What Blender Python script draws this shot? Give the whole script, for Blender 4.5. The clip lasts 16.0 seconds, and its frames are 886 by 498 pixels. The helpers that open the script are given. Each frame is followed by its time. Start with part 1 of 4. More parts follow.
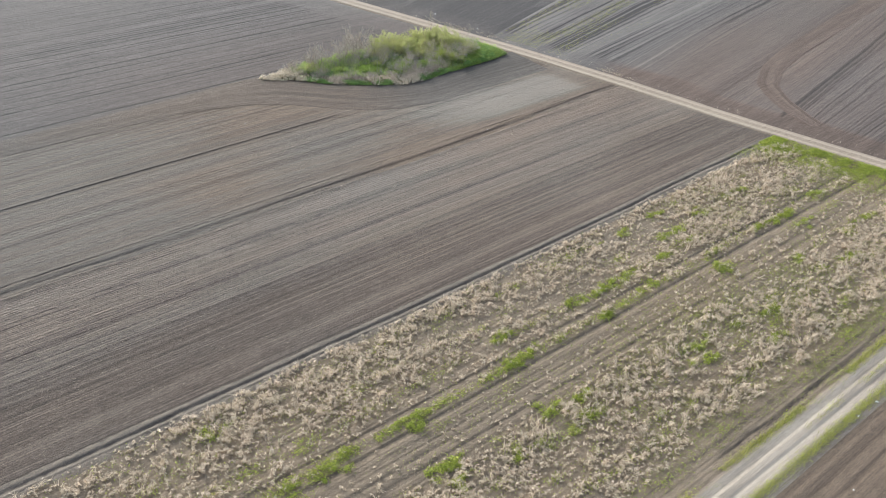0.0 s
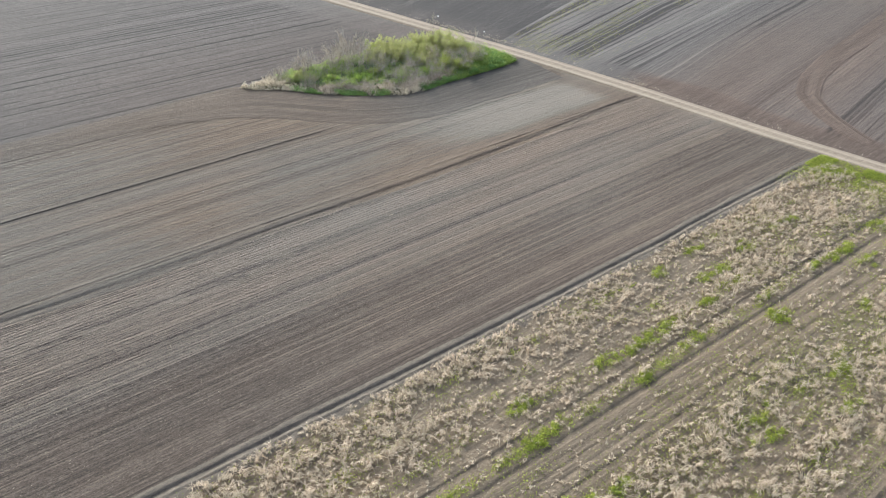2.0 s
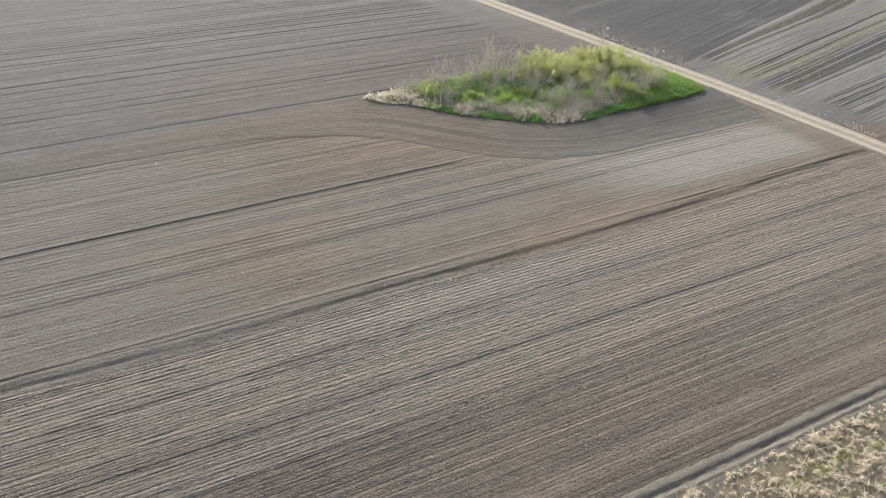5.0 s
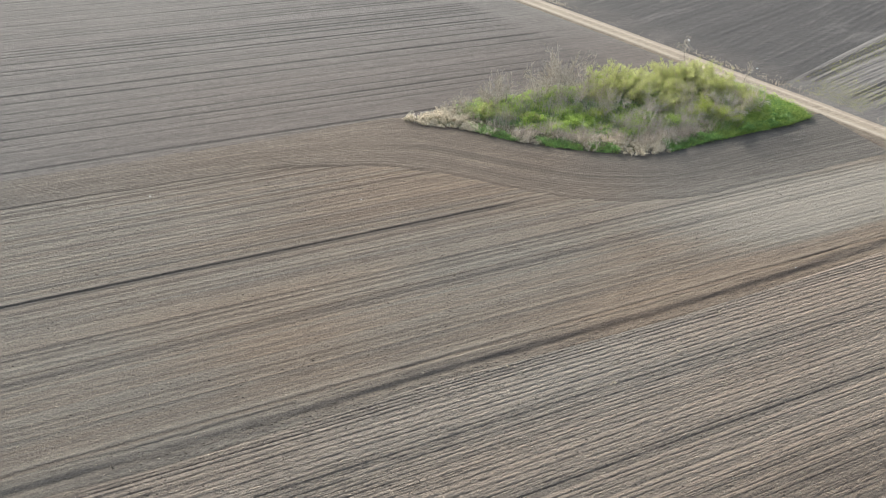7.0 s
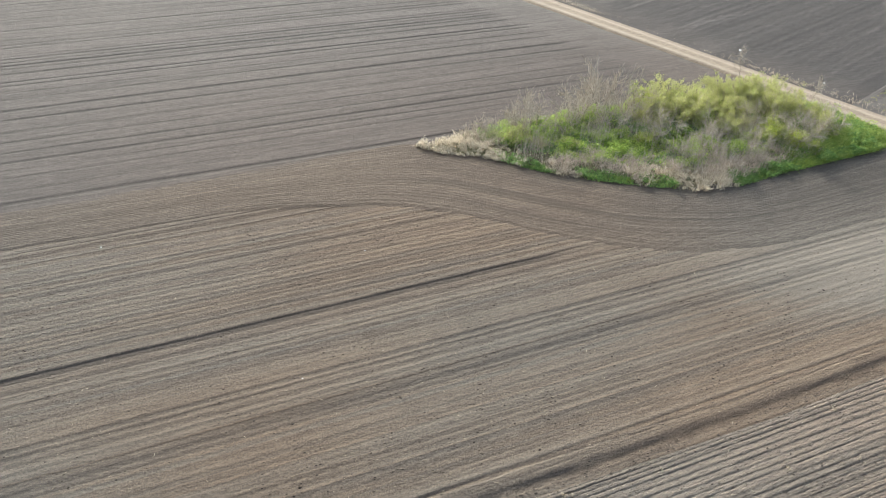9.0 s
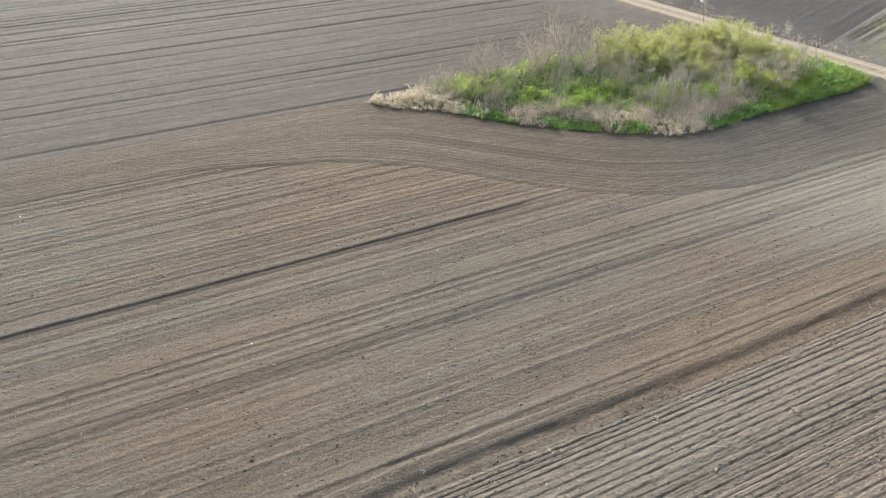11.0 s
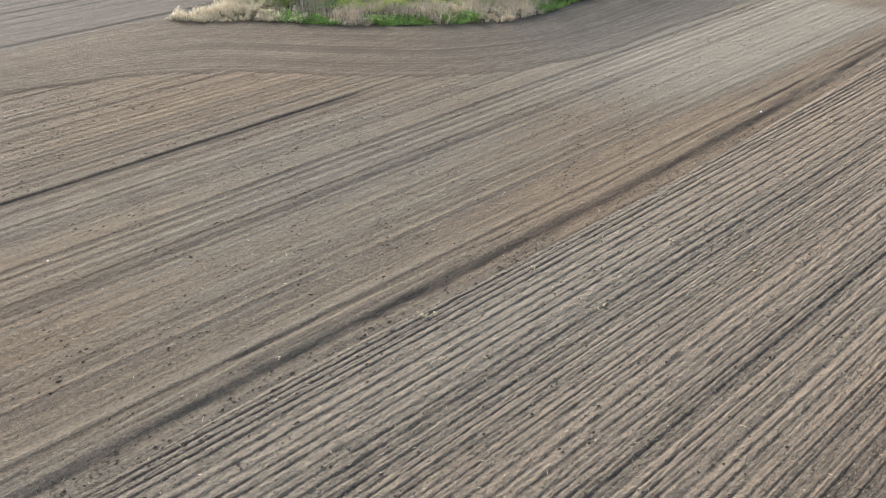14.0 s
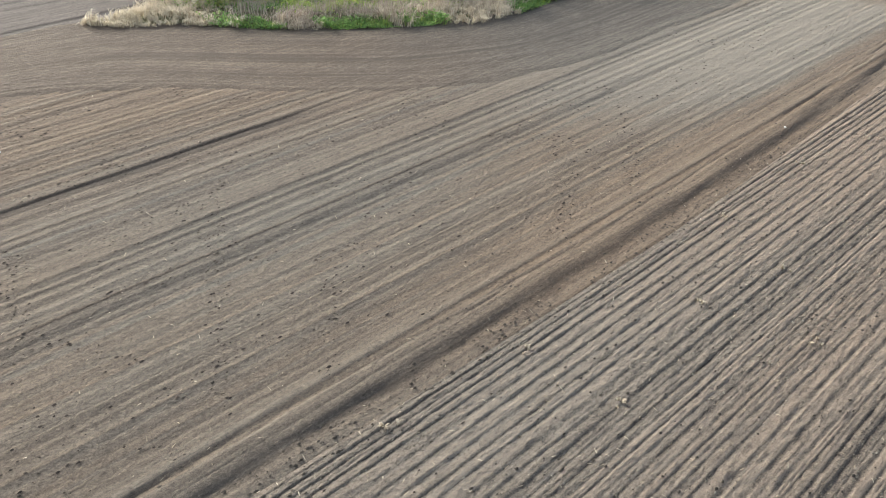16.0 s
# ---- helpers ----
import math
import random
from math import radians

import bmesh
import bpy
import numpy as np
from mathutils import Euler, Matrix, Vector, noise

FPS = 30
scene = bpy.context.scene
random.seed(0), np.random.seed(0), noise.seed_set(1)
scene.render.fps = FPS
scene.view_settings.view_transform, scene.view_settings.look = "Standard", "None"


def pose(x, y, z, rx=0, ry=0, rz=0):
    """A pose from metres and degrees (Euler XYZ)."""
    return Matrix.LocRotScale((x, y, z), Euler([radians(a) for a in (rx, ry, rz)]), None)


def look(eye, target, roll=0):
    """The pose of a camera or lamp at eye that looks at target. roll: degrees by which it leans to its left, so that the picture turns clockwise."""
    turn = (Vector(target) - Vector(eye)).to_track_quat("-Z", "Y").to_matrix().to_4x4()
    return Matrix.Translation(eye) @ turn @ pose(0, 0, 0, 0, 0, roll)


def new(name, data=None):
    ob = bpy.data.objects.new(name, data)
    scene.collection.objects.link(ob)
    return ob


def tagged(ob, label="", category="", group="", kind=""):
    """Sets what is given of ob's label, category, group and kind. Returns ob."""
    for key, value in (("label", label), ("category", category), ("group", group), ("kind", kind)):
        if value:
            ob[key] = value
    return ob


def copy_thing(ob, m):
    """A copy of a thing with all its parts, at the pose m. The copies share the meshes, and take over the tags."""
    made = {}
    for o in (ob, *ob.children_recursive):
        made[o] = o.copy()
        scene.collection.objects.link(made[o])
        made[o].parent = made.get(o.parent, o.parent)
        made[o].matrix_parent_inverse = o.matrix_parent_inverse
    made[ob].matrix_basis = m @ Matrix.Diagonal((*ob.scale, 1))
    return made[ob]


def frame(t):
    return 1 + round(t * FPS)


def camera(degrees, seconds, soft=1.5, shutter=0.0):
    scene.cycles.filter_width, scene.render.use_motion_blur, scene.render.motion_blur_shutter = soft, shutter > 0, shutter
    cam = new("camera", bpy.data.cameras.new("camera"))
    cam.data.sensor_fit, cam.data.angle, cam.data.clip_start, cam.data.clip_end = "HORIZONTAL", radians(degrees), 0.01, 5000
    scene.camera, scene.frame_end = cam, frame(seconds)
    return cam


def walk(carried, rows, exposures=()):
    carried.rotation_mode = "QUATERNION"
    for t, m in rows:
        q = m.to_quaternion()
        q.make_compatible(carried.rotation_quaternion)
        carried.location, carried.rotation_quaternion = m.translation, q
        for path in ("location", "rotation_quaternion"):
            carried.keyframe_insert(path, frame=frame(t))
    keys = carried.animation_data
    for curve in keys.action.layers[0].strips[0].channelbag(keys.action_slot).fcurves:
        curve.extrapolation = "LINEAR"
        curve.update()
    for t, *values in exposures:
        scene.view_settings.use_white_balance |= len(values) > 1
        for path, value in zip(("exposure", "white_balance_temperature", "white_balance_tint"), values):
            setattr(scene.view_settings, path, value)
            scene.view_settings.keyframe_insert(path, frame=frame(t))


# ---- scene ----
cam = camera(58.4, 16.0, soft=0.4)
# seconds, eye x y z in metres, then yaw, pitch and roll in degrees
PATH = [
    (0, 0.000, -0.000, 61.550, -0.049, -35.519, 3.047),
    (0.5, 0.049, 3.855, 60.000, -0.028, -35.370, 3.016),
    (1, -0.080, 7.774, 58.586, -0.005, -35.340, 3.062),
    (1.5, -0.539, 11.699, 57.300, -0.112, -35.347, 3.174),
    (2, -0.850, 15.832, 55.931, -0.078, -35.337, 3.249),
    (2.5, -1.127, 20.075, 54.859, 0.067, -35.535, 3.183),
    (3, -1.717, 24.299, 53.754, 3.584, -35.854, 3.147),
    (3.5, -2.108, 28.441, 52.397, 6.789, -35.948, 3.146),
    (4, -2.959, 32.477, 50.724, 6.901, -35.762, 3.186),
    (4.2, -3.299, 34.091, 50.055, 7.497, -35.692, 3.213),
    (6.3, -7.874, 51.538, 43.097, 14.181, -35.213, 3.021),
    (6.5, -8.494, 53.278, 42.577, 14.171, -35.273, 2.981),
    (7, -9.869, 57.362, 41.173, 14.244, -35.172, 2.978),
    (7.5, -11.521, 61.436, 39.583, 14.213, -34.965, 3.010),
    (8, -13.194, 65.520, 38.215, 14.205, -34.949, 3.106),
    (8.2, -13.834, 67.120, 37.765, 14.234, -34.591, 3.124),
    (10.3, -15.994, 73.591, 32.467, 14.324, -34.910, 2.175),
    (10.5, -16.014, 73.681, 31.917, 13.199, -34.946, 2.231),
    (11, -15.963, 73.815, 30.343, 11.032, -34.803, 2.112),
    (11.5, -15.803, 73.937, 29.048, 10.149, -34.931, 1.990),
    (12, -15.928, 73.936, 27.471, 7.314, -34.731, 2.083),
    (12.5, -15.911, 74.024, 26.012, 4.225, -34.687, 2.050),
    (13, -15.826, 74.148, 24.679, 3.404, -34.792, 1.894),
    (13.5, -15.696, 74.215, 23.315, 2.056, -35.032, 1.757),
    (14, -15.705, 74.690, 21.907, -2.162, -35.015, 1.670),
    (14.5, -15.852, 75.944, 20.510, -5.303, -34.888, 1.784),
    (15, -15.737, 77.794, 19.353, -5.269, -34.972, 1.816),
    (15.5, -15.550, 80.434, 18.890, -4.839, -34.976, 1.902),
    (16, -15.182, 83.571, 18.924, -4.728, -34.885, 1.914),
]


def aim(x, y, z, yaw, pitch, roll):
    """Pose of a camera that is turned by yaw, tipped by pitch and leans by roll."""
    return pose(x, y, z, 0, 0, yaw) @ pose(0, 0, 0, 90 + pitch) @ pose(0, 0, 0, 0, 0, roll)


walk(cam, [(t, aim(*row)) for t, *row in PATH], exposures=((0.0, 1.02, 5920, 9), (3.5, 1.09, 5990, 7.5), (8.0, 1.17, 6260, 7.5), (16.0, 1.21, 6360, 8.2)))

# ---- light: a low hazy sun behind the grove, under a bright spring sky ----
SUN_AZ, SUN_EL = 128.0, 22.0          # degrees, from +x towards +y, and above the horizon
world = bpy.data.worlds.new("sky")
scene.world = world
world.use_nodes = True
wn = world.node_tree
sky = wn.nodes.new("ShaderNodeTexSky")
sky.sky_type, sky.sun_disc = "NISHITA", False
sky.sun_elevation, sky.sun_rotation = radians(SUN_EL), radians(90.0 - SUN_AZ)
sky.dust_density, sky.air_density, sky.ozone_density = 3.0, 1.0, 1.5
wn.nodes["Background"].inputs["Strength"].default_value = 0.15
haze = wn.nodes.new("ShaderNodeHueSaturation")
haze.inputs["Saturation"].default_value = 0.5
wn.links.new(sky.outputs[0], haze.inputs["Color"])
wn.links.new(haze.outputs[0], wn.nodes["Background"].inputs["Color"])
sun_data = bpy.data.lights.new("sun", "SUN")
sun_data.energy, sun_data.angle, sun_data.color = 2.5, radians(2.0), (1.0, 0.92, 0.8)
sun = new("sun", sun_data)
az, el = radians(SUN_AZ), radians(SUN_EL)
sun.matrix_world = look((400 * math.cos(az) * math.cos(el), 400 * math.sin(az) * math.cos(el), 400 * math.sin(el)), (0, 0, 0))

# ---- field frame: u runs along the crop rows, v across them ----
ROWS_TURN = radians(39.9)
FIELD = Matrix.Rotation(ROWS_TURN, 4, "Z")
CU, SU = math.cos(ROWS_TURN), math.sin(ROWS_TURN)
rng = np.random.default_rng(7)


def smooth(x):
    x = np.clip(x, 0.0, 1.0)
    return x * x * (3 - 2 * x)


def step(a, b, x):
    return smooth((np.asarray(x, float) - a) / (b - a))


TABLES = np.random.default_rng(3).random((12, 128, 128))


def vnoise(x, y, k=0):
    """Smooth value noise in 0..1 over the plane, one of twelve patterns."""
    x, y = np.broadcast_arrays(np.asarray(x, float), np.asarray(y, float))
    xi, yi = np.floor(x).astype(int), np.floor(y).astype(int)
    fx, fy = smooth(x - xi), smooth(y - yi)
    t = TABLES[k % 12]
    a, b = t[xi % 128, yi % 128], t[(xi + 1) % 128, yi % 128]
    c, d = t[xi % 128, (yi + 1) % 128], t[(xi + 1) % 128, (yi + 1) % 128]
    return (a * (1 - fx) + b * fx) * (1 - fy) + (c * (1 - fx) + d * fx) * fy


def fbm(x, y, k=0, octaves=4):
    out, amp, tot = 0.0, 1.0, 0.0
    for i in range(octaves):
        out = out + amp * vnoise(np.asarray(x) * 2**i + 13.7 * i, np.asarray(y) * 2**i + 7.3 * i, k + i)
        tot += amp
        amp *= 0.55
    return out / tot


# ---- materials ----
def nodes_of(name):
    m = bpy.data.materials.new(name)
    m.use_nodes = True
    nt = m.node_tree
    return m, nt, nt.nodes["Principled BSDF"]


def node(nt, kind, **inputs):
    n = nt.nodes.new(kind)
    for key, value in inputs.items():
        n.inputs[key.replace("_", " ")].default_value = value
    return n


def mixed(nt, a, b, fac, blend="MIX"):
    """Colour mix; each of a, b, fac is a socket or a value."""
    n = nt.nodes.new("ShaderNodeMix")
    n.data_type, n.blend_type = "RGBA", blend
    for sock, value in ((n.inputs[6], a), (n.inputs[7], b), (n.inputs[0], fac)):
        if isinstance(value, bpy.types.NodeSocket):
            nt.links.new(value, sock)
        else:
            sock.default_value = (*value, 1.0) if isinstance(value, tuple) else value
    return n.outputs[2]


def ramp(nt, fac, lo, hi):
    n = nt.nodes.new("ShaderNodeMapRange")
    n.inputs["From Min"].default_value, n.inputs["From Max"].default_value = lo, hi
    nt.links.new(fac, n.inputs["Value"])
    return n.outputs[0]


def noise_of(nt, vector, scale, detail=4.0, stretch=None, rough=0.6):
    if stretch:
        mp = node(nt, "ShaderNodeMapping", Scale=stretch)
        nt.links.new(vector, mp.inputs["Vector"])
        vector = mp.outputs[0]
    n = node(nt, "ShaderNodeTexNoise", Scale=scale, Detail=detail, Roughness=rough)
    nt.links.new(vector, n.inputs["Vector"])
    return n.outputs[0]


def soil(name, moist, dry, warm, relief=0.05, specks=0.5, rough=1.0):
    """Tilled earth: dry holds dryness plus painted shade and sheen, warm the tint; grain, crumbs and straw come from
    noise.
    """
    m, nt, bsdf = nodes_of(name)
    at = nt.nodes.new("ShaderNodeTexCoord").outputs["Object"]
    d = nt.nodes.new("ShaderNodeAttribute")
    d.attribute_name = "dry"
    h = nt.nodes.new("ShaderNodeAttribute")
    h.attribute_name = "warm"
    streak = noise_of(nt, at, 1.0, 5.0, (0.1, 2.4, 1.0))
    line = noise_of(nt, at, 1.0, 4.0, (0.3, 8.0, 1.0))
    lump = noise_of(nt, at, 1.7, 5.0, (0.7, 1.3, 1.0), 0.7)
    grain = noise_of(nt, at, 6.0, 6.0, None, 0.75)
    crumbs = noise_of(nt, at, 20.0, 4.0, None, 0.7)
    total = d.outputs["Fac"]
    for tex, share in ((streak, 0.2), (line, 0.34), (lump, 0.24), (grain, 0.5 * rough), (crumbs, 0.6 * rough)):
        add = nt.nodes.new("ShaderNodeMath")
        add.operation = "MULTIPLY_ADD"
        span = nt.nodes.new("ShaderNodeMapRange")
        span.inputs["From Min"].default_value, span.inputs["From Max"].default_value = 0.36, 0.64
        span.inputs["To Min"].default_value, span.inputs["To Max"].default_value = -0.5, 0.5
        nt.links.new(tex, span.inputs["Value"])
        nt.links.new(span.outputs[0], add.inputs[0])
        add.inputs[1].default_value = share
        nt.links.new(total, add.inputs[2])
        total = add.outputs[0]
    tone = ramp(nt, total, -0.3, 1.1)
    col = mixed(nt, moist, dry, tone)
    col = mixed(nt, col, warm, h.outputs["Fac"], "MULTIPLY")
    col = mixed(nt, col, (0.62, 0.62, 0.62), ramp(nt, crumbs, 0.58, 0.66), "MULTIPLY")
    chaff = noise_of(nt, at, 9.0, 2.0, (0.5, 1.3, 1.0))
    far = nt.nodes.new("ShaderNodeMath")
    far.operation = "MULTIPLY"
    nt.links.new(ramp(nt, chaff, 0.66, 0.74), far.inputs[0])
    far.inputs[1].default_value = specks
    col = mixed(nt, col, (0.34, 0.28, 0.2), far.outputs[0])
    nt.links.new(col, bsdf.inputs["Base Color"])
    bsdf.inputs["Roughness"].default_value = 0.92
    bsdf.inputs["Specular IOR Level"].default_value = 0.25
    bump = node(nt, "ShaderNodeBump", Strength=0.8, Distance=relief)
    nt.links.new(grain, bump.inputs["Height"])
    bump2 = node(nt, "ShaderNodeBump", Strength=0.6, Distance=relief * 0.4)
    nt.links.new(crumbs, bump2.inputs["Height"])
    nt.links.new(bump.outputs[0], bump2.inputs["Normal"])
    if rough > 1.0:
        clumps = node(nt, "ShaderNodeBump", Strength=1.0, Distance=relief * 0.5)
        nt.links.new(noise_of(nt, at, 4.5, 3.0, (0.8, 1.2, 1.0), 0.7), clumps.inputs["Height"])
        nt.links.new(clumps.outputs[0], bump.inputs["Normal"])
    nt.links.new(bump2.outputs[0], bsdf.inputs["Normal"])
    return m


def plant(name, dark, light, rough=0.7, through_light=0.0, brown=None):
    """Leaves, blades or twigs: every island takes its own tone between dark and light; thin leaves let light through."""
    m, nt, bsdf = nodes_of(name)
    geo = nt.nodes.new("ShaderNodeNewGeometry")
    at = nt.nodes.new("ShaderNodeTexCoord").outputs["Object"]
    patch = noise_of(nt, at, 0.6, 3.0)
    col = mixed(nt, dark, light, geo.outputs["Random Per Island"])
    if brown:
        col = mixed(nt, col, brown, ramp(nt, patch, 0.45, 0.65))
    else:
        col = mixed(nt, col, (0.8, 0.82, 0.8), ramp(nt, patch, 0.35, 0.7), "MULTIPLY")
    nt.links.new(col, bsdf.inputs["Base Color"])
    bsdf.inputs["Roughness"].default_value = rough
    bsdf.inputs["Specular IOR Level"].default_value = 0.3
    if through_light:
        out = nt.nodes["Material Output"]
        tr = nt.nodes.new("ShaderNodeBsdfTranslucent")
        nt.links.new(col, tr.inputs["Color"])
        mix = nt.nodes.new("ShaderNodeMixShader")
        mix.inputs[0].default_value = through_light
        nt.links.new(bsdf.outputs[0], mix.inputs[1])
        nt.links.new(tr.outputs[0], mix.inputs[2])
        nt.links.new(mix.outputs[0], out.inputs["Surface"])
    return m


M_SOIL = soil("tilled_earth", (0.075, 0.067, 0.058), (0.235, 0.209, 0.17), (1.14, 0.95, 0.8), 0.12, 0.5, 1.15)
M_RIDGE = soil("ridged_earth", (0.058, 0.052, 0.046), (0.27, 0.241, 0.2), (1.1, 0.965, 0.88), 0.2, 0.8, 1.2)
M_FAR = soil("far_earth", (0.05, 0.047, 0.045), (0.2, 0.187, 0.17), (1.22, 0.97, 0.82), 0.06, 0.25)
M_STUB = soil("stubble_earth", (0.09, 0.078, 0.062), (0.28, 0.235, 0.175), (1.12, 0.98, 0.82), 0.09, 0.9, 1.3)
M_ROAD = soil("dirt_road", (0.12, 0.1, 0.08), (0.4, 0.355, 0.29), (1.06, 0.97, 0.86), 0.03, 0.3)
M_TURF = soil("grove_floor", (0.05, 0.055, 0.03), (0.2, 0.19, 0.11), (1.05, 1.0, 0.8), 0.06, 0.6)
M_CRUMB = plant("earth_crumb", (0.15, 0.13, 0.104), (0.36, 0.32, 0.255), 0.95)
M_DARK = plant("moist_clod", (0.05, 0.042, 0.034), (0.12, 0.1, 0.08), 0.95)
M_PRINT = plant("trodden_earth", (0.028, 0.022, 0.018), (0.095, 0.075, 0.06), 0.95)
M_STRAW = plant("straw", (0.34, 0.28, 0.2), (0.62, 0.54, 0.41), 0.75, 0.15)
M_TUFT = plant("dry_tuft", (0.5, 0.41, 0.3), (0.88, 0.76, 0.6), 0.75, 0.42)
M_PALE = plant("pale_dry_grass", (0.5, 0.42, 0.3), (0.88, 0.79, 0.62), 0.75, 0.3)
M_WEED = plant("green_weed", (0.2, 0.27, 0.03), (0.56, 0.6, 0.12), 0.6, 0.45)
M_OLIVE = plant("olive_weed", (0.17, 0.2, 0.045), (0.42, 0.43, 0.12), 0.7, 0.35)
M_VERGE = plant("olive_grass", (0.25, 0.29, 0.045), (0.6, 0.6, 0.15), 0.6, 0.4)
M_NETTLE = plant("nettle", (0.12, 0.25, 0.07), (0.38, 0.57, 0.18), 0.6, 0.55)
M_HERB = plant("bright_herb", (0.26, 0.39, 0.08), (0.62, 0.75, 0.2), 0.6, 0.62)
M_WILLOW = plant("willow_leaf", (0.32, 0.36, 0.12), (0.7, 0.71, 0.3), 0.6, 0.62)
M_BUSH = plant("bush_leaf", (0.3, 0.4, 0.07), (0.66, 0.7, 0.2), 0.6, 0.62)
M_GRASS = plant("long_grass", (0.14, 0.25, 0.04), (0.48, 0.58, 0.14), 0.6, 0.45)
M_TWIG = plant("grey_twig", (0.36, 0.31, 0.25), (0.72, 0.64, 0.53), 0.85)
M_BARK = plant("bark", (0.1, 0.08, 0.062), (0.24, 0.2, 0.16), 0.9)
M_BRAMBLE = plant("dry_bramble", (0.36, 0.28, 0.22), (0.7, 0.6, 0.49), 0.85, 0.15)
M_WHITE = plant("white_sheet", (0.75, 0.75, 0.73), (0.85, 0.85, 0.83), 0.5)


# ---- mesh helpers ----
def mesh_of(name, verts, faces, material, attributes=None, shade=False):
    me = bpy.data.meshes.new(name)
    me.from_pydata(np.asarray(verts, float).reshape(-1, 3), [], faces)
    me.materials.append(material)
    for key, values in (attributes or {}).items():
        me.attributes.new(key, "FLOAT", "POINT").data.foreach_set("value", np.asarray(values, np.float32).ravel())
    if shade:
        me.polygons.foreach_set("use_smooth", np.ones(len(me.polygons), bool))
    me.update()
    return me


def grid_faces(n, m):
    i = np.arange(n - 1)[:, None] * m + np.arange(m - 1)[None, :]
    return np.stack([i, i + 1, i + m + 1, i + m], -1).reshape(-1, 4)


def sheet(name, u, v, z, material, dry, warm, label, category="field", kind="structure"):
    """A piece of land over arrays of u and v, in the field frame."""
    verts = np.stack([u, v, z], -1)
    ob = new(name, mesh_of(name, verts, grid_faces(*u.shape), material, {"dry": dry, "warm": warm}, True))
    ob.matrix_world = FIELD
    return tagged(ob, label, category, kind=kind)


def stuff(name, verts, faces, material, label, category, matrix=None):
    ob = new(name, mesh_of(name, verts, faces, material))
    ob.matrix_world = FIELD if matrix is None else matrix
    return tagged(ob, label, category, kind="stuff")


def blades(p, length, width, az, lean, droop=1.2, r=rng):
    """Bent blades: three cross lines each, the last one narrow. p: feet; az: way they lean; lean: at the foot; droop: further bend."""
    n = len(p)
    side = np.stack([-np.sin(az), np.cos(az), np.zeros(n)], -1)
    way = np.stack([np.cos(az), np.sin(az), np.zeros(n)], -1)
    up = np.array([0, 0, 1.0])
    a1, a2 = lean, lean + droop
    q1 = p + (length * 0.5)[:, None] * (way * np.sin(a1)[:, None] + up * np.cos(a1)[:, None])
    q2 = q1 + (length * 0.5)[:, None] * (way * np.sin(a2)[:, None] + up * np.cos(a2)[:, None])
    w = (side * width[:, None]) / 2
    verts = np.stack([p - w, p + w, q1 - w, q1 + w, q2 - w * 0.3, q2 + w * 0.3], 1).reshape(-1, 3)
    i = np.arange(n)[:, None] * 6
    faces = np.concatenate([i + [0, 1, 3, 2], i + [2, 3, 5, 4]], 0)
    return verts, faces


def tussocks(c, size, az, m, r=rng):
    """Clumps of m dry blades each, rising from one foot, arching over and hanging down; c: feet; az: way the clump leans."""
    n = len(c) * m
    p = np.repeat(c, m, 0) + r.normal(0, 0.11, (n, 3)) * np.repeat(size, m)[:, None] * np.array([1, 1, 0.1])
    turn = np.repeat(az, m) + r.normal(0, 0.85, n)
    way = np.stack([np.cos(turn), np.sin(turn), np.zeros(n)], -1)
    side = np.stack([-np.sin(turn), np.cos(turn), np.zeros(n)], -1)
    length = np.repeat(size, m) * r.uniform(0.65, 1.15, n)
    wide = r.uniform(0.026, 0.058, n)
    a, q, lines = r.uniform(0.0, 0.5, n), p, []
    for share, bend, thin in ((0.42, 0.0, 1.0), (0.33, 0.9, 1.0), (0.25, 0.9, 0.7)):
        lines.append((q, thin))
        a = a + bend * r.uniform(0.5, 1.35, n)
        q = q + (length * share)[:, None] * (way * np.sin(a)[:, None] + np.array([0, 0, 1.0]) * np.cos(a)[:, None])
    lines.append((q, 0.2))
    verts = np.stack([x + s * side * (wide * thin / 2)[:, None] for x, thin in lines for s in (-1, 1)], 1).reshape(-1, 3)
    i = np.arange(n)[:, None] * 8
    return verts, np.concatenate([i + [0, 1, 3, 2], i + [2, 3, 5, 4], i + [4, 5, 7, 6]], 0)


def leaves(p, size, r=rng, flat=0.5):
    """Small diamond leaves at points p, turned at random; flat: how far they lie level."""
    n = len(p)
    az, tip = r.random(n) * 2 * np.pi, (r.random(n) - 0.5) * np.pi * (1 - flat)
    a = np.stack([np.cos(az) * np.cos(tip), np.sin(az) * np.cos(tip), np.sin(tip)], -1) * size[:, None]
    roll = (r.random(n) - 0.5) * np.pi * (1 - flat * 0.6)
    s = np.stack([-np.sin(az), np.cos(az), np.zeros(n)], -1)
    nrm = np.cross(a / size[:, None], s)
    b = (s * np.cos(roll)[:, None] + nrm * np.sin(roll)[:, None]) * size[:, None] * 0.38
    verts = np.stack([p, p + a * 0.5 - b, p + a, p + a * 0.5 + b], 1).reshape(-1, 3)
    return verts, np.arange(n)[:, None] * 4 + np.array([[0, 1, 2, 3]])


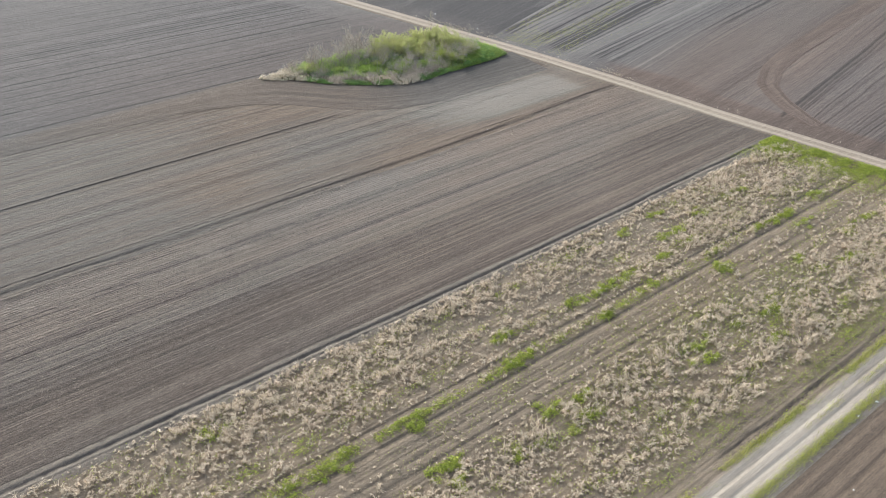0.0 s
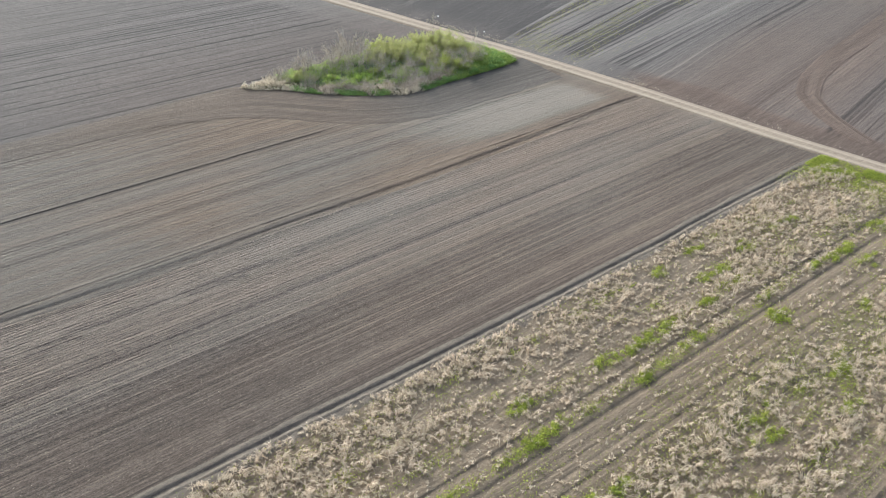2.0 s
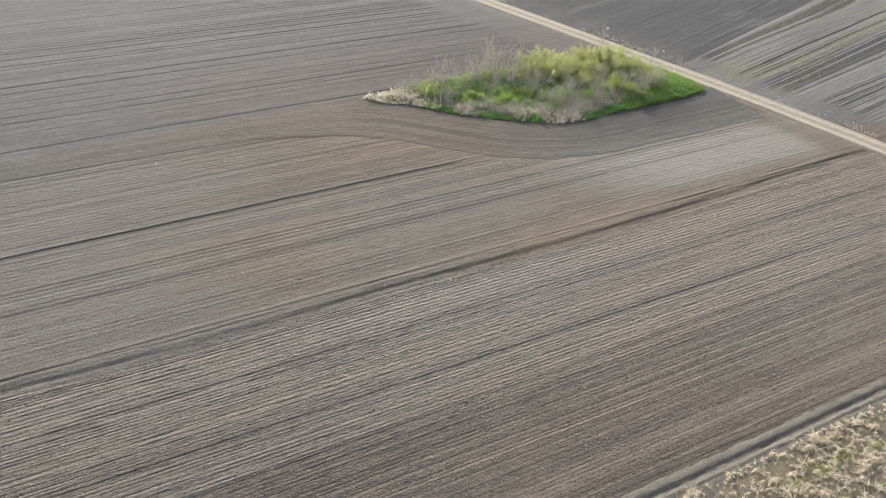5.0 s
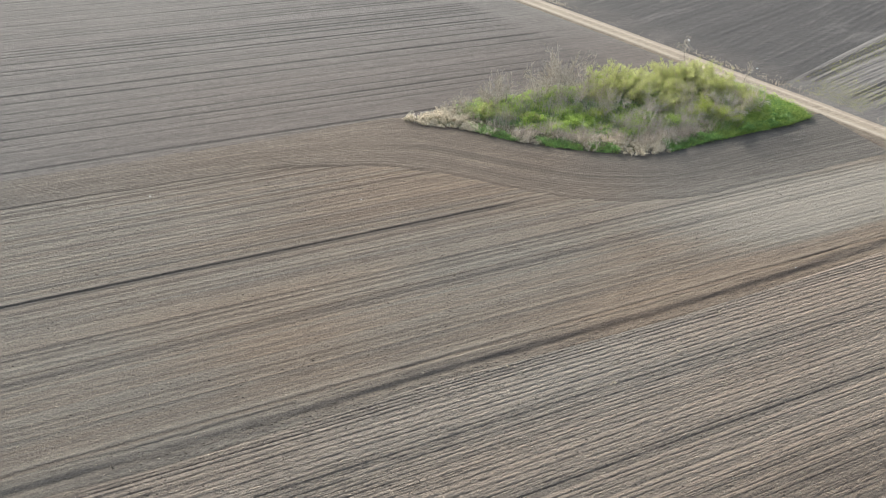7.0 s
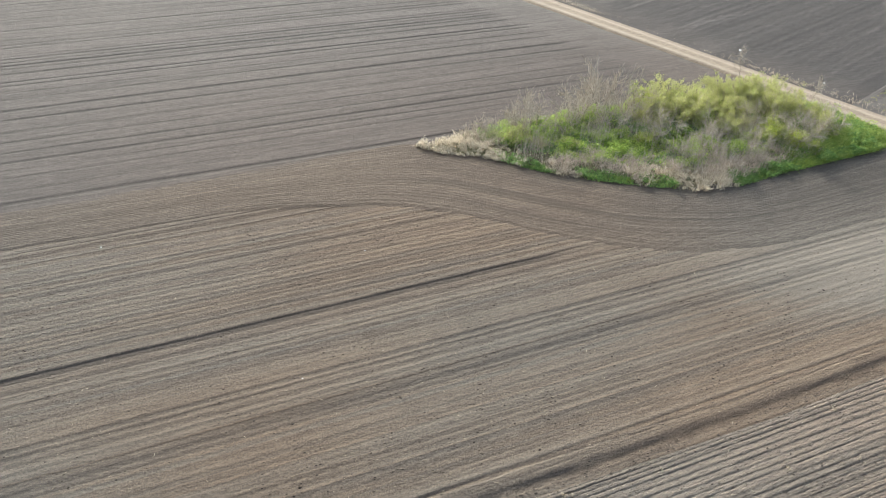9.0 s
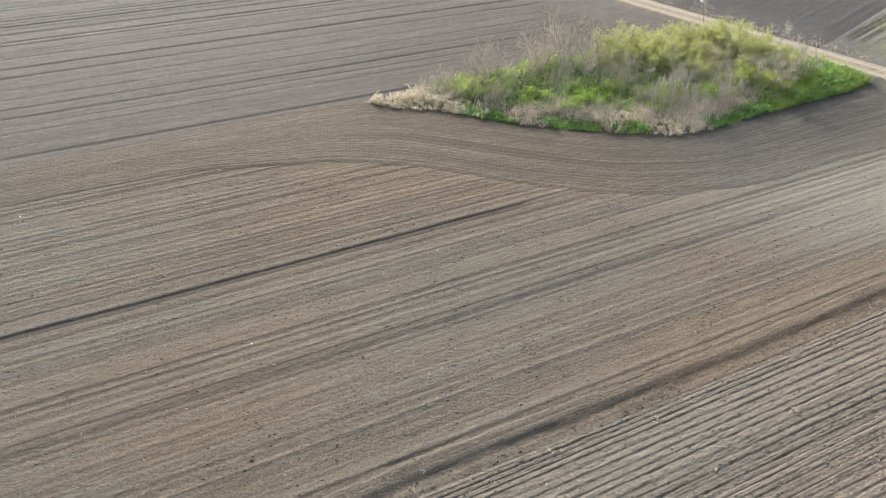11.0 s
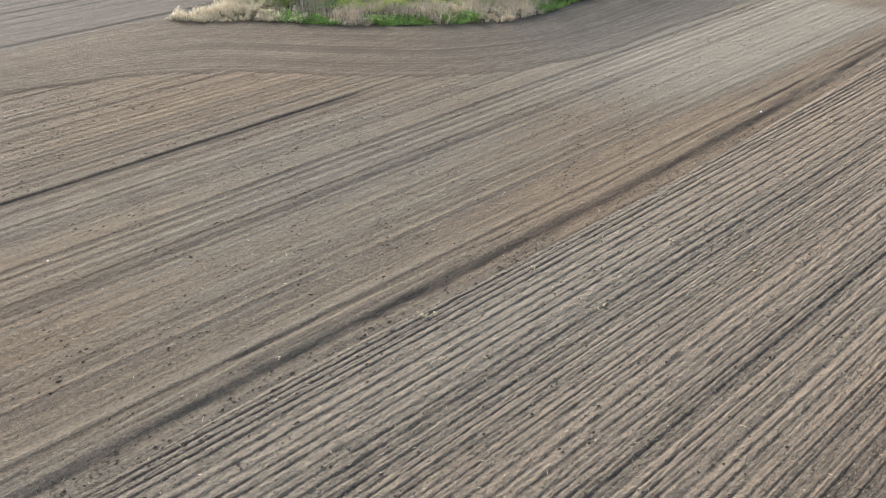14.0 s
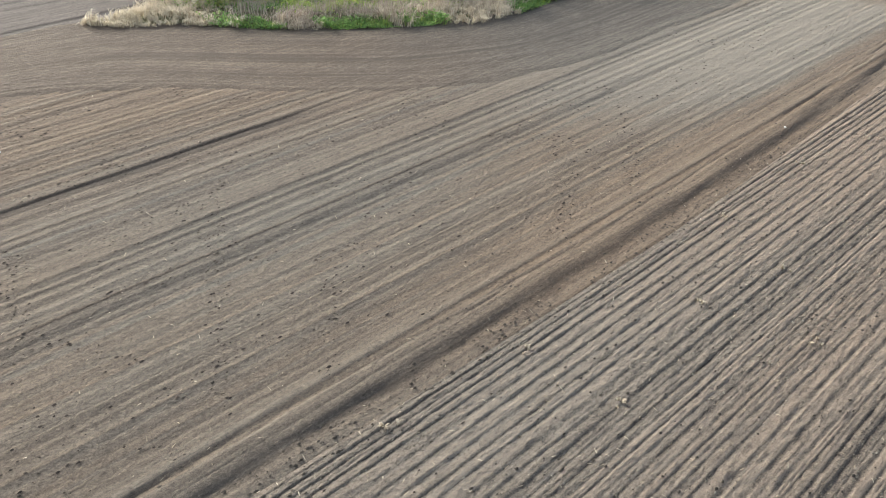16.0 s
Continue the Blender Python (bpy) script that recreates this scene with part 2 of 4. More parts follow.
def clods(p, size, r=rng, flat=1.0):
    """Crumbled lumps: low pyramids with an uneven rim of five corners."""
    n = len(p)
    ang = r.random(n)[:, None] * 6.28 + np.arange(5)[None, :] * 1.2566
    rad = size[:, None] * (0.6 + 0.8 * r.random((n, 5)))
    rim = np.stack([p[:, None, 0] + rad * np.cos(ang), p[:, None, 1] + rad * np.sin(ang) * 0.7, np.repeat(p[:, None, 2] - 0.02, 5, 1)], -1)
    top = p + np.stack([size * 0.2, size * 0.1, flat * size * (0.35 + 0.35 * r.random(n))], -1)
    verts = np.concatenate([rim, top[:, None]], 1).reshape(-1, 3)
    i = np.arange(n)[:, None] * 6
    faces = np.concatenate([np.stack([i[:, 0] + k, i[:, 0] + (k + 1) % 5, i[:, 0] + 5], -1) for k in range(5)], 0)
    return verts, faces


def furrows(lo, hi, gap, depth, seed, wheel=()):
    """A cross profile of ridges and furrows with uneven spacing: height as a function of v."""
    r = np.random.default_rng(seed)
    v, h, down = [lo], [0.0], True
    while v[-1] < hi:
        v.append(v[-1] + gap * 0.5 * r.uniform(0.6, 1.45))
        h.append(-depth * r.uniform(0.25, 1.0) if down else depth * r.uniform(0.0, 0.7))
        down = not down
    fine = np.linspace(lo, hi, int((hi - lo) / 0.01))
    z = np.interp(fine, v, h)
    k = np.hanning(max(5, int(gap * 18)))
    z = np.convolve(np.pad(z, len(k), mode="edge"), k / k.sum(), "same")[len(k) : -len(k)]
    for at, half, deep in wheel:
        z = z - deep * np.exp(-(((fine - at) / half) ** 2))
    return lambda x: np.interp(x, fine, z)


def bands(lo, hi, seed):
    """Hard-edged strips of drier and moister earth, as a harrow leaves them: tone and warmth as functions of v."""
    r = np.random.default_rng(seed)
    v, tone, heat, at = [], [], [], lo
    while at < hi:
        kind = r.random()
        wide = r.uniform(0.06, 0.16) if kind < 0.35 else r.uniform(0.16, 0.45) if kind < 0.8 else r.uniform(0.45, 1.0)
        t = r.choice([-0.34, -0.2, -0.06, 0.06, 0.16, 0.28]) * (1.0 if wide < 0.45 else 0.6)
        if kind < 0.16:
            t = -0.45
        v += [at + 0.02, at + wide - 0.02]
        tone += [t, t + r.normal(0, 0.05)]
        heat += [r.normal(0, 0.3)] * 2
        at += wide
    return lambda x: np.interp(x, v, tone), lambda x: np.interp(x, v, heat)


def ridges(lo, hi, gap, depth, seed, wheel=()):
    """Flat-topped crop ridges with sharp furrows between: height, and the earth's tone with furrow shading painted in,
    as functions of v.
    """
    r = np.random.default_rng(seed)
    v, h, tone, rims, at = [], [], [], [], lo
    while at < hi:
        wide = gap * r.choice([0.7, 0.85, 0.95, 1.0, 1.1, 1.35]) * r.uniform(0.9, 1.1)
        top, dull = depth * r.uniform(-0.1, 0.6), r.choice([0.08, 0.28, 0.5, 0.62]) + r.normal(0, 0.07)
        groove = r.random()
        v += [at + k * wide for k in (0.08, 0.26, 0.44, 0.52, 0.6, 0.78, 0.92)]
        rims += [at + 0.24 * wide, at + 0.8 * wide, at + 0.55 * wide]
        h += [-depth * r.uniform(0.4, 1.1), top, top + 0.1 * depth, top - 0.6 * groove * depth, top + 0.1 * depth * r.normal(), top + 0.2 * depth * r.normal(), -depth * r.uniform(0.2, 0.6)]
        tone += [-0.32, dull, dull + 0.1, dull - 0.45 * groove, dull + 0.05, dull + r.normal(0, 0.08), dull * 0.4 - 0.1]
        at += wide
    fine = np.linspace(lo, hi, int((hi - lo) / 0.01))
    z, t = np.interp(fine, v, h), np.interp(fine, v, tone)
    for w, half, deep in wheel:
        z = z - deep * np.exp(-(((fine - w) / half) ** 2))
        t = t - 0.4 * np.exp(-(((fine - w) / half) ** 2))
    return lambda x: np.interp(x, fine, z), lambda x: np.interp(x, fine, t), np.array(rims)


# ---- the lie of the land, along v ----
ROAD_V = np.array([-400, -60.0, 43.3, 67.9, 90.2, 107.5, 116.4, 128.0, 136.0, 150.0, 158.0, 166.0, 500.0])
ROAD_U = np.array([258.0, 160.0, 130.4, 123.5, 118.4, 113.9, 111.3, 107.6, 105.3, 100.9, 98.4, 95.8, -12.0])


def road_u(v):
    fine = np.linspace(-400, 500, 1801)
    u = np.interp(fine, ROAD_V, ROAD_U)
    k = np.hanning(21)
    u = np.convolve(np.pad(u, 21, mode="reflect", reflect_type="odd"), k / k.sum(), "same")[21:-21]
    return np.interp(v, fine, u)


NEAR, FAR = -2.15, 2.15              # road edges, measured along u from its middle line


def fold_v(u):
    return np.interp(u, [-60, 13, 28, 47, 60, 69, 80, 91, 110], [89.5, 89.4, 88.6, 89.2, 88.9, 88.8, 89.1, 89.5, 90.4])


def ditch_off(u):
    return 0.55 * step(75, 125, u) - 0.35 * (1 - np.abs(u - 42) / 60).clip(0, 1) + 0.2 * (vnoise(u * 0.12, 0.0 * u, 1) - 0.5)


def land(u0, v0, v1, dv, du, edge=NEAR + 0.45, close=0):
    """A grid from u0 to the road; close: how many times finer it is in the middle stretch."""
    v = np.linspace(v0, v1, int((v1 - v0) / dv) + 1)
    ends = road_u(v) + edge
    far = ends.max()
    share = np.linspace(0, 1, int((far - u0) / du) + 1)
    if close:
        share = (np.concatenate([np.arange(u0, 38, du), np.arange(38, 96, du / close), np.arange(96, far, du), [far]]) - u0) / (far - u0)
    u = u0 + (ends - u0)[:, None] * share[None, :]
    return u, np.repeat(v[:, None], len(share), 1)


def tuck(u, v):
    """How far the land dips where it passes under the edge of the dirt road."""
    return -0.2 * step(NEAR + 0.25, NEAR + 0.45, u - road_u(v))


def streaks(u, v, k=0):
    """Long streaks along the rows at three widths."""
    return 0.5 * vnoise(u * 0.018, v * 0.55, k) + 0.3 * vnoise(u * 0.04, v * 1.9, k + 1) + 0.2 * vnoise(u * 0.1, v * 4.3, k + 2)


# broad ground that carries on to the horizon
r_out = 2600.0
gv = [(-r_out, -r_out, -0.6), (r_out, -r_out, -0.6), (r_out, r_out, -0.6), (-r_out, r_out, -0.6)]
ground = new("ground", mesh_of("ground", gv, [(0, 1, 2, 3)], M_FAR, {"dry": [0.4] * 4, "warm": [0.4] * 4}))
tagged(ground, "wide flat brown farmland running out to the horizon", "ground", kind="structure")

# ridged field between the ditch and the fold
u, v = land(-60, 59.85, 87.4, 0.037, 0.9, close=4)
v = v + ditch_off(u) * (1 - step(60, 66, v))
v = v + (fold_v(u) - 1.3 - 87.4) * step(80, 87.4, v)
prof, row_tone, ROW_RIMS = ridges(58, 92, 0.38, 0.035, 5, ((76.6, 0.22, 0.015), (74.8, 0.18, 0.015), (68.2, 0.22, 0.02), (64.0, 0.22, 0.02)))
wob = v + 0.10 * (vnoise(u * 0.05, v * 0.1, 2) - 0.5) + 0.03 * (vnoise(u * 0.4, v * 0.6, 3) - 0.5)
jag = wob + 0.014 * (vnoise(u * 1.3, v * 2.1, 6) - 0.5) + 0.02 * (vnoise(u * 4.3, v * 4.1, 7) - 0.5)
head = 1 - 0.85 * step(-7, -3, u - road_u(v) + 1.0 * (vnoise(u * 0.3, v * 0.5, 5) - 0.5))
calm = 0.5 + 0.5 * step(64, 76, v)
z = prof(jag) * head * calm + calm ** 2 * (0.05 * (vnoise(u * 5.5, v * 8.0, 9) - 0.5) + 0.03 * (fbm(u * 1.6, v * 3.0, 4, 3) - 0.5) + 0.03 * (vnoise(u * 1.7, v * 6, 8) - 0.5)) - 0.05
keep = 0.65 + 0.5 * step(0.25, 0.75, vnoise(u * 0.06, v * 1.7, 10))
# row_tone paints furrow shading over each ridge's own earth tone
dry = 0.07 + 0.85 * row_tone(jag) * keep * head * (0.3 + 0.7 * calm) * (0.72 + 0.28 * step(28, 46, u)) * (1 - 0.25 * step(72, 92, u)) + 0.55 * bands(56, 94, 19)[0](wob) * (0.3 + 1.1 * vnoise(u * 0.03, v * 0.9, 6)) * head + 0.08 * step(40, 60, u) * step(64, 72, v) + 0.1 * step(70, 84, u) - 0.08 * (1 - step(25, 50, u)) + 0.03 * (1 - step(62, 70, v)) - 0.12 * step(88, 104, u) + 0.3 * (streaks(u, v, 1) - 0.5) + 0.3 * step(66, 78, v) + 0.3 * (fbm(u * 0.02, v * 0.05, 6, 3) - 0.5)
rim = step(-1.6, -1.32, v - fold_v(u))
z = (z + 0.05 * step(-7, -3, u - road_u(v))) * (1 - rim) - 0.09 * rim + tuck(u, v)
pale = np.exp(-(((v - 82.6) / 1.6) ** 2)) * step(5, 18, u) * (1 - step(40, 52, u)) * step(0.52, 0.75, vnoise(u * 0.3, v * 1.4, 7))
# warmth: lit crests painted warmer, the low-u end greyer for haze
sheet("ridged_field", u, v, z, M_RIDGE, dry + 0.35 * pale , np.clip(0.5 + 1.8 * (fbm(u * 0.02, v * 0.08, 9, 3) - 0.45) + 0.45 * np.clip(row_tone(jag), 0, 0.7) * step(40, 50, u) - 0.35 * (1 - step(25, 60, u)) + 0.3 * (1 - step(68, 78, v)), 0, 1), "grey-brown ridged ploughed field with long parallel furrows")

def under(u):
    """Where the headland round the grove begins."""
    return np.interp(u, [-10.2, -10, 22, 44, 55.2, 61.6, 65.6, 73.4, 81.6, 92, 110.5, 111], [200, 123.2, 123.2, 122.7, 118.9, 114.1, 109.8, 104.4, 102.3, 102.2, 102.2, 200])


def hazed_earth_warmth(u, v):
    # the drop towards low u paints grey haze over the earth's own warmth
    return np.clip(0.36 + 1.8 * (fbm(u * 0.03, v * 0.06, 8, 3) - 0.45) - 0.4 * step(42, 14, u) + 0.5 * np.exp(-(((u - 60) / 16) ** 2) - ((v - 113) / 10) ** 2), 0, 0.85)


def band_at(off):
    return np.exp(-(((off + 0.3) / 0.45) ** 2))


# fold and smooth tilled field up to the line of the grove's back
u, v = land(-70, 87.6, 128.0, 0.048, 0.9)
v = v + (fold_v(u) - 1.32 - 87.6) * (1 - step(87.6, 92, v))
prof = furrows(86, 130, 0.62, 0.03, 11, ((109.2, 0.2, 0.03), (98.3, 0.3, 0.03), (101.6, 0.3, 0.025), (117.2, 0.3, 0.05), (121.4, 0.3, 0.03)))
off = v - fold_v(u) + 0.55 * (fbm(u * 0.7, v * 1.2, 3, 3) - 0.5)
strip, heat = bands(86, 130, 17)
at_v = v + 0.1 * (vnoise(u * 0.03, v * 0.15, 2) - 0.5) + 0.03 * (vnoise(u * 0.9, v * 2.0, 6) - 0.5)
# line: one long groove, its shaded slope also painted darker
line = step(0.4, 0.2, np.abs(v - 107.65 + 0.12 * (vnoise(u * 0.5, v * 0.5, 3) - 0.5))) * (1 - step(63, 66.5, u))
fold = -0.1 * (1 - step(-1.4, 0.9, off)) - 0.07 * np.exp(-(((off + 0.45) / 0.3) ** 2)) - 0.05 * np.exp(-(((off - 0.78) / 0.1) ** 2))
head = 1 - 0.85 * step(-9, -5, u - road_u(v))
z = prof(v + 0.08 * (vnoise(u * 0.04, v * 0.2, 2) - 0.5)) * head + 0.035 * strip(at_v) * head + fold + 0.08 * band_at(off) * (vnoise(u * 2.2, v * 3.0, 7) - 0.5) - 0.08 * line + 0.035 * (fbm(u * 1.2, v * 2.2, 6, 3) - 0.5) * step(-1.3, -0.9, off) - 0.015 * (1 - step(-1.32, -1.1, v - fold_v(u)))
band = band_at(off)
# strips weaken at low u, haze painted in as lost contrast
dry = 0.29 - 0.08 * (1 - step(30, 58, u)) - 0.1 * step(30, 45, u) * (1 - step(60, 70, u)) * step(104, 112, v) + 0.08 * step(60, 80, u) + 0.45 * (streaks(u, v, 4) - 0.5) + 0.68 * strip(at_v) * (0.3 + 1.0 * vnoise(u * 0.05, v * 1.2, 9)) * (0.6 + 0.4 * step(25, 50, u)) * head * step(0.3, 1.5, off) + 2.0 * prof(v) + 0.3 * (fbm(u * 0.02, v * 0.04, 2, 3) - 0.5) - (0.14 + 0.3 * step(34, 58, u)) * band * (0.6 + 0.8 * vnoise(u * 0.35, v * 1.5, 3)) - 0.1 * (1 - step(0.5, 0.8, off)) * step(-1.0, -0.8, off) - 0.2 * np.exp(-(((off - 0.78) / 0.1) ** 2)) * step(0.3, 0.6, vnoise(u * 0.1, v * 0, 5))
# pale: hazy bright sheen over drier earth, painted lighter and cooler
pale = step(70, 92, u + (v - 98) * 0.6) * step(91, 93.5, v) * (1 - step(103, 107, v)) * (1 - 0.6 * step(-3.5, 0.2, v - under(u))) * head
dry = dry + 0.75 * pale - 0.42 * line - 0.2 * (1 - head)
z = z - 0.3 * step(0.9, 1.6, v - under(u)) + tuck(u, v)
sheet("tilled_field", u, v, z, M_SOIL, dry, np.clip(hazed_earth_warmth(u, v) + 0.12 + 0.4 * heat(at_v) * head + 0.1 * band_at(off - 0.5) * step(30, 45, u) - 0.7 * pale, 0, 1), "smooth harrowed brown field with faint tillage lines")

# striped field beyond the grove's back line
def seams(lo, hi, seed):
    """Thin dark seams left between the passes of the harrow, at uneven distances: tone as a function of v."""
    r = np.random.default_rng(seed)
    v, tone, at = [lo], [0.0], lo
    while at < hi:
        at += r.uniform(0.5, 2.6)
        deep, wide = r.uniform(0.1, 0.45), r.uniform(0.1, 0.22)
        v += [at - wide - 0.1, at - wide, at + wide, at + wide + 0.1]
        tone += [0.08 * r.random(), -deep, -deep, 0.08 * r.random()]
        at += wide + 0.1
    return lambda x: np.interp(x, v, tone)


u, v = land(-90, 127.9, 260.0, 0.12, 1.6)
seam = seams(126, 262, 22)
head = 1 - 0.9 * step(-12.5, -9, u - road_u(v))
at_v = v + 0.3 * (vnoise(u * 0.03, v * 0.1, 3) - 0.5) + 0.08 * (vnoise(u * 0.5, v * 0.8, 5) - 0.5)
lines = seam(at_v) * (0.4 + 0.9 * vnoise(u * 0.03, v * 0.7, 7)) * head
z = 0.12 * lines + 0.05 * (fbm(u * 0.6, v * 1.2, 1, 3) - 0.5) + tuck(u, v)
# stripes lose contrast far off and at low u, painting in haze
haze_fade = 1 - 0.45 * step(150, 200, v) - 0.35 * step(70, 20, u)
dry = 0.03 + 0.3 * (streaks(u * 0.7, v * 0.9, 6) - 0.5) + 0.22 * (1 - head) + 0.25 * (fbm(u * 0.012, v * 0.02, 3, 3) - 0.5) + 1.15 * lines * haze_fade
sheet("striped_field", u, v, z, M_FAR, dry, 0.06 + 0.15 * fbm(u * 0.01, v * 0.03, 5, 2) + 0.4 * (1 - step(128, 165, v)) * step(10, 50, u), "dark grey-brown ploughed field with fine furrow stripes")

# ditch
ud = np.linspace(-60, 125.4, 1440)
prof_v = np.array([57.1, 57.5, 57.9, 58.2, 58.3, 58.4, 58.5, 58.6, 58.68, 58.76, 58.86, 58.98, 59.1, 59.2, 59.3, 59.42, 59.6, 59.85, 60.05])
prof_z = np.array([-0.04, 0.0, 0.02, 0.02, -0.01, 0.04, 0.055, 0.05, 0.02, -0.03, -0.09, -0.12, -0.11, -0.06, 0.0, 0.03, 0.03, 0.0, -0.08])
# tone across the ditch: shaded wall and floor painted darker, sunlit rim paler
prof_tone = np.array([0.2, 0.25, 0.3, 0.3, 0.2, 0.5, 0.58, 0.55, 0.45, 0.35, 0.25, 0.2, 0.2, 0.2, 0.25, 0.32, 0.34, 0.3, 0.22])
u, v = np.repeat(ud[None, :], 19, 0), np.repeat(prof_v[:, None], 1440, 1)
rough = vnoise(u * 1.6, v * 3, 2) + 0.6 * vnoise(u * 4.5, v * 8, 5) - 0.8
v = v + ditch_off(u) + 0.07 * rough
z = prof_z[:, None] * (0.75 + 0.5 * vnoise(u * 0.3, v * 0 + 2, 4)) * (1 - step(116, 119.5, u)) + 0.05 * rough + 0.05 * (fbm(u * 3, v * 5, 7, 3) - 0.5) - 0.2 * step(122.5, 124.5, u)
sheet("ditch", u, v, z, M_SOIL, prof_tone[:, None] * (1 - step(115, 119, u)) + 0.3 * step(115, 119, u) + 0.35 * rough, 0.25 + 0 * u, "narrow earth ditch with a shaded bank and pale rim", "ditch")

# stubble field between the ditch and the cart track
u, v = land(-60, 21.1, 57.6, 0.12, 0.7)
v = v + ditch_off(u) * step(50, 57, v)
prof = furrows(18, 60, 0.45, 0.04, 31, ((45.5, 0.25, 0.05), (43.0, 0.22, 0.06), (40.0, 0.15, 0.05), (38.6, 0.12, 0.05)))
z = prof(v + 0.12 * (vnoise(u * 0.06, v * 0.2, 3) - 0.5)) + 0.07 * (fbm(u * 0.8, v * 1.2, 2, 3) - 0.5)
z = z + tuck(u, v)
rut = np.exp(-(((v - 22.05 - 0.4 * (vnoise(u * 0.15, v * 0, 6) - 0.5) - 0.2 * (vnoise(u * 0.9, v * 0.9, 5) - 0.5)) / 0.3) ** 2)) * step(54, 58, u)
z = z - 0.17 * rut * (0.5 + 0.8 * vnoise(u * 1.2, v * 2, 4))
dry = 0.46 + 0.6 * (streaks(u, v, 2) - 0.5) + 0.3 * (fbm(u * 0.08, v * 0.2, 5, 3) - 0.5) + 3.5 * prof(v) - 0.5 * rut - 0.15 * np.exp(-(((v - 45.5) / 0.3) ** 2)) - 0.3 * np.exp(-(((v - 43.1) / 0.35) ** 2)) * (0.3 + vnoise(u * 0.12, v * 0.3, 6)) - 0.2 * step(0.55, 0.7, vnoise(u * 0.02, v * 3.1, 3)) * step(36.5, 37.5, v) * (1 - step(42, 43, v)) + 0.35 * np.exp(-(((v - 42.5) / 0.16) ** 2))
dry = dry - 0.06 + 0.12 * step(60, 90, u) + 0.5 * (fbm(u * 1.1, v * 2.6, 7, 3) - 0.5) + 0.9 * seams(18, 60, 34)(v + 0.1 * (vnoise(u * 0.1, v * 0.3, 4) - 0.5)) * (0.3 + vnoise(u * 0.06, v * 0.8, 5))
sheet("stubble_field", u, v, z, M_STUB, dry, 0.3 + 0.5 * fbm(u * 0.05, v * 0.2, 1, 2), "fallow stubble field with straw-littered brown earth")

# cart track with two worn wheel lines
ut = np.linspace(-60, 134, 420)
prof_v = np.linspace(16.2, 21.4, 31)
u, v = np.repeat(ut[None, :], 31, 0), np.repeat(prof_v[:, None], 420, 1)
bend = 0.4 * (vnoise(u * 0.03, v * 0, 2) - 0.5)
w1 = np.exp(-(((v - 18.6 - bend) / 0.2) ** 2)) + 0.5 * np.exp(-(((v - 18.15 - bend) / 0.1) ** 2))
w2 = np.exp(-(((v - 19.9 - bend) / 0.2) ** 2)) + 0.6 * np.exp(-(((v - 20.3 - bend) / 0.1) ** 2))
mud = step(0.25, 0.5, vnoise(u * 0.07, v * 0.15, 8)) * (0.45 + 0.55 * step(78, 66, u))
z = 0.02 - 0.1 * w1 - 0.1 * w2 + 0.05 * (fbm(u * 0.7, v * 1.4, 3, 3) - 0.5) - 0.12 * step(20.8, 21.4, v) - 0.06 * (1 - step(16.2, 16.9, v))
dry = 0.75 + 0.9 * (fbm(u * 0.12, v * 0.9, 4, 4) - 0.5) - 1.3 * (w1 + w2) * mud - 0.55 * step(20.4, 21.1, v) - 0.6 * (1 - step(17.0, 17.7, v)) - 0.25 * np.exp(-(((v - 19.25 - bend) / 0.25) ** 2))
sheet("cart_track", u, v, z, M_ROAD, dry, 0.2 + 0.5 * step(20.4, 21, v), "pale dusty cart track with two worn wheel ruts", "track")

# ploughed field past the cart track
u, v = land(-60, -60.0, 16.35, 0.24, 3.0)
prof = furrows(-62, 18, 0.9, 0.05, 41, ((14.17, 0.16, 0.12), (12.57, 0.16, 0.1)))
wheel = np.exp(-(((v - 14.17) / 0.18) ** 2)) + 0.8 * np.exp(-(((v - 12.57) / 0.18) ** 2))
z = prof(v) + 0.03 * (fbm(u * 0.6, v, 2, 3) - 0.5) - 0.06
sheet("brown_field", u, v, z, M_SOIL, 0.12 + 0.3 * streaks(u, v, 3) - 0.35 * wheel, 0.9 + 0 * u, "dark reddish-brown harrowed field beside the cart track")

# dirt road
vr = np.concatenate([np.linspace(-60, 30, 40), np.linspace(31, 170, 340), np.linspace(172, 300, 60)])
s = np.linspace(NEAR, FAR, 27)
v, c = np.repeat(vr[:, None], 27, 1), np.repeat(s[None, :], len(vr), 0)
edge = np.abs(c) / FAR
c2 = c * (1 + 0.1 * vnoise(v * 0.25, c * 0 + (c > 0) * 9, 4) * edge)
u = road_u(v) + c2
wl = np.exp(-(((np.abs(c) - 0.95) / 0.42) ** 2))
z = 0.05 - 0.04 * wl - 0.22 * step(0.74, 1.0, edge) + 0.025 * (fbm(v * 0.9, c * 2, 3, 3) - 0.5)
dry = 0.4 + 0.5 * wl + 0.25 * (fbm(v * 0.12, c, 6, 3) - 0.5) - 0.35 * step(0.75, 1.0, edge)
sheet("dirt_road", u, v, z, M_ROAD, dry - 0.04, 0.45 + 0.35 * (1 - wl), "pale tan dirt road with two compacted wheel tracks", "road")

# ---- headland driven round the grove ----
FRONT_U = np.array([-70.0, 30, 50, 60.4, 62.5, 66.6, 70.2, 74.0, 78.1, 82.3, 85.9, 91.6, 99.3, 104.1, 108.6])
FRONT_V = np.array([128.2, 128.4, 128.6, 128.5, 126.3, 123.3, 119.5, 116.4, 113.8, 111.5, 111.1, 111.5, 111.8, 111.9, 112.6])
BACK_U = np.array([60.4, 70.0, 80.0, 98.0, 104.0, 107.2, 108.6])
BACK_V = np.array([128.7, 129.5, 130.0, 130.0, 126.5, 121.3, 114.5])


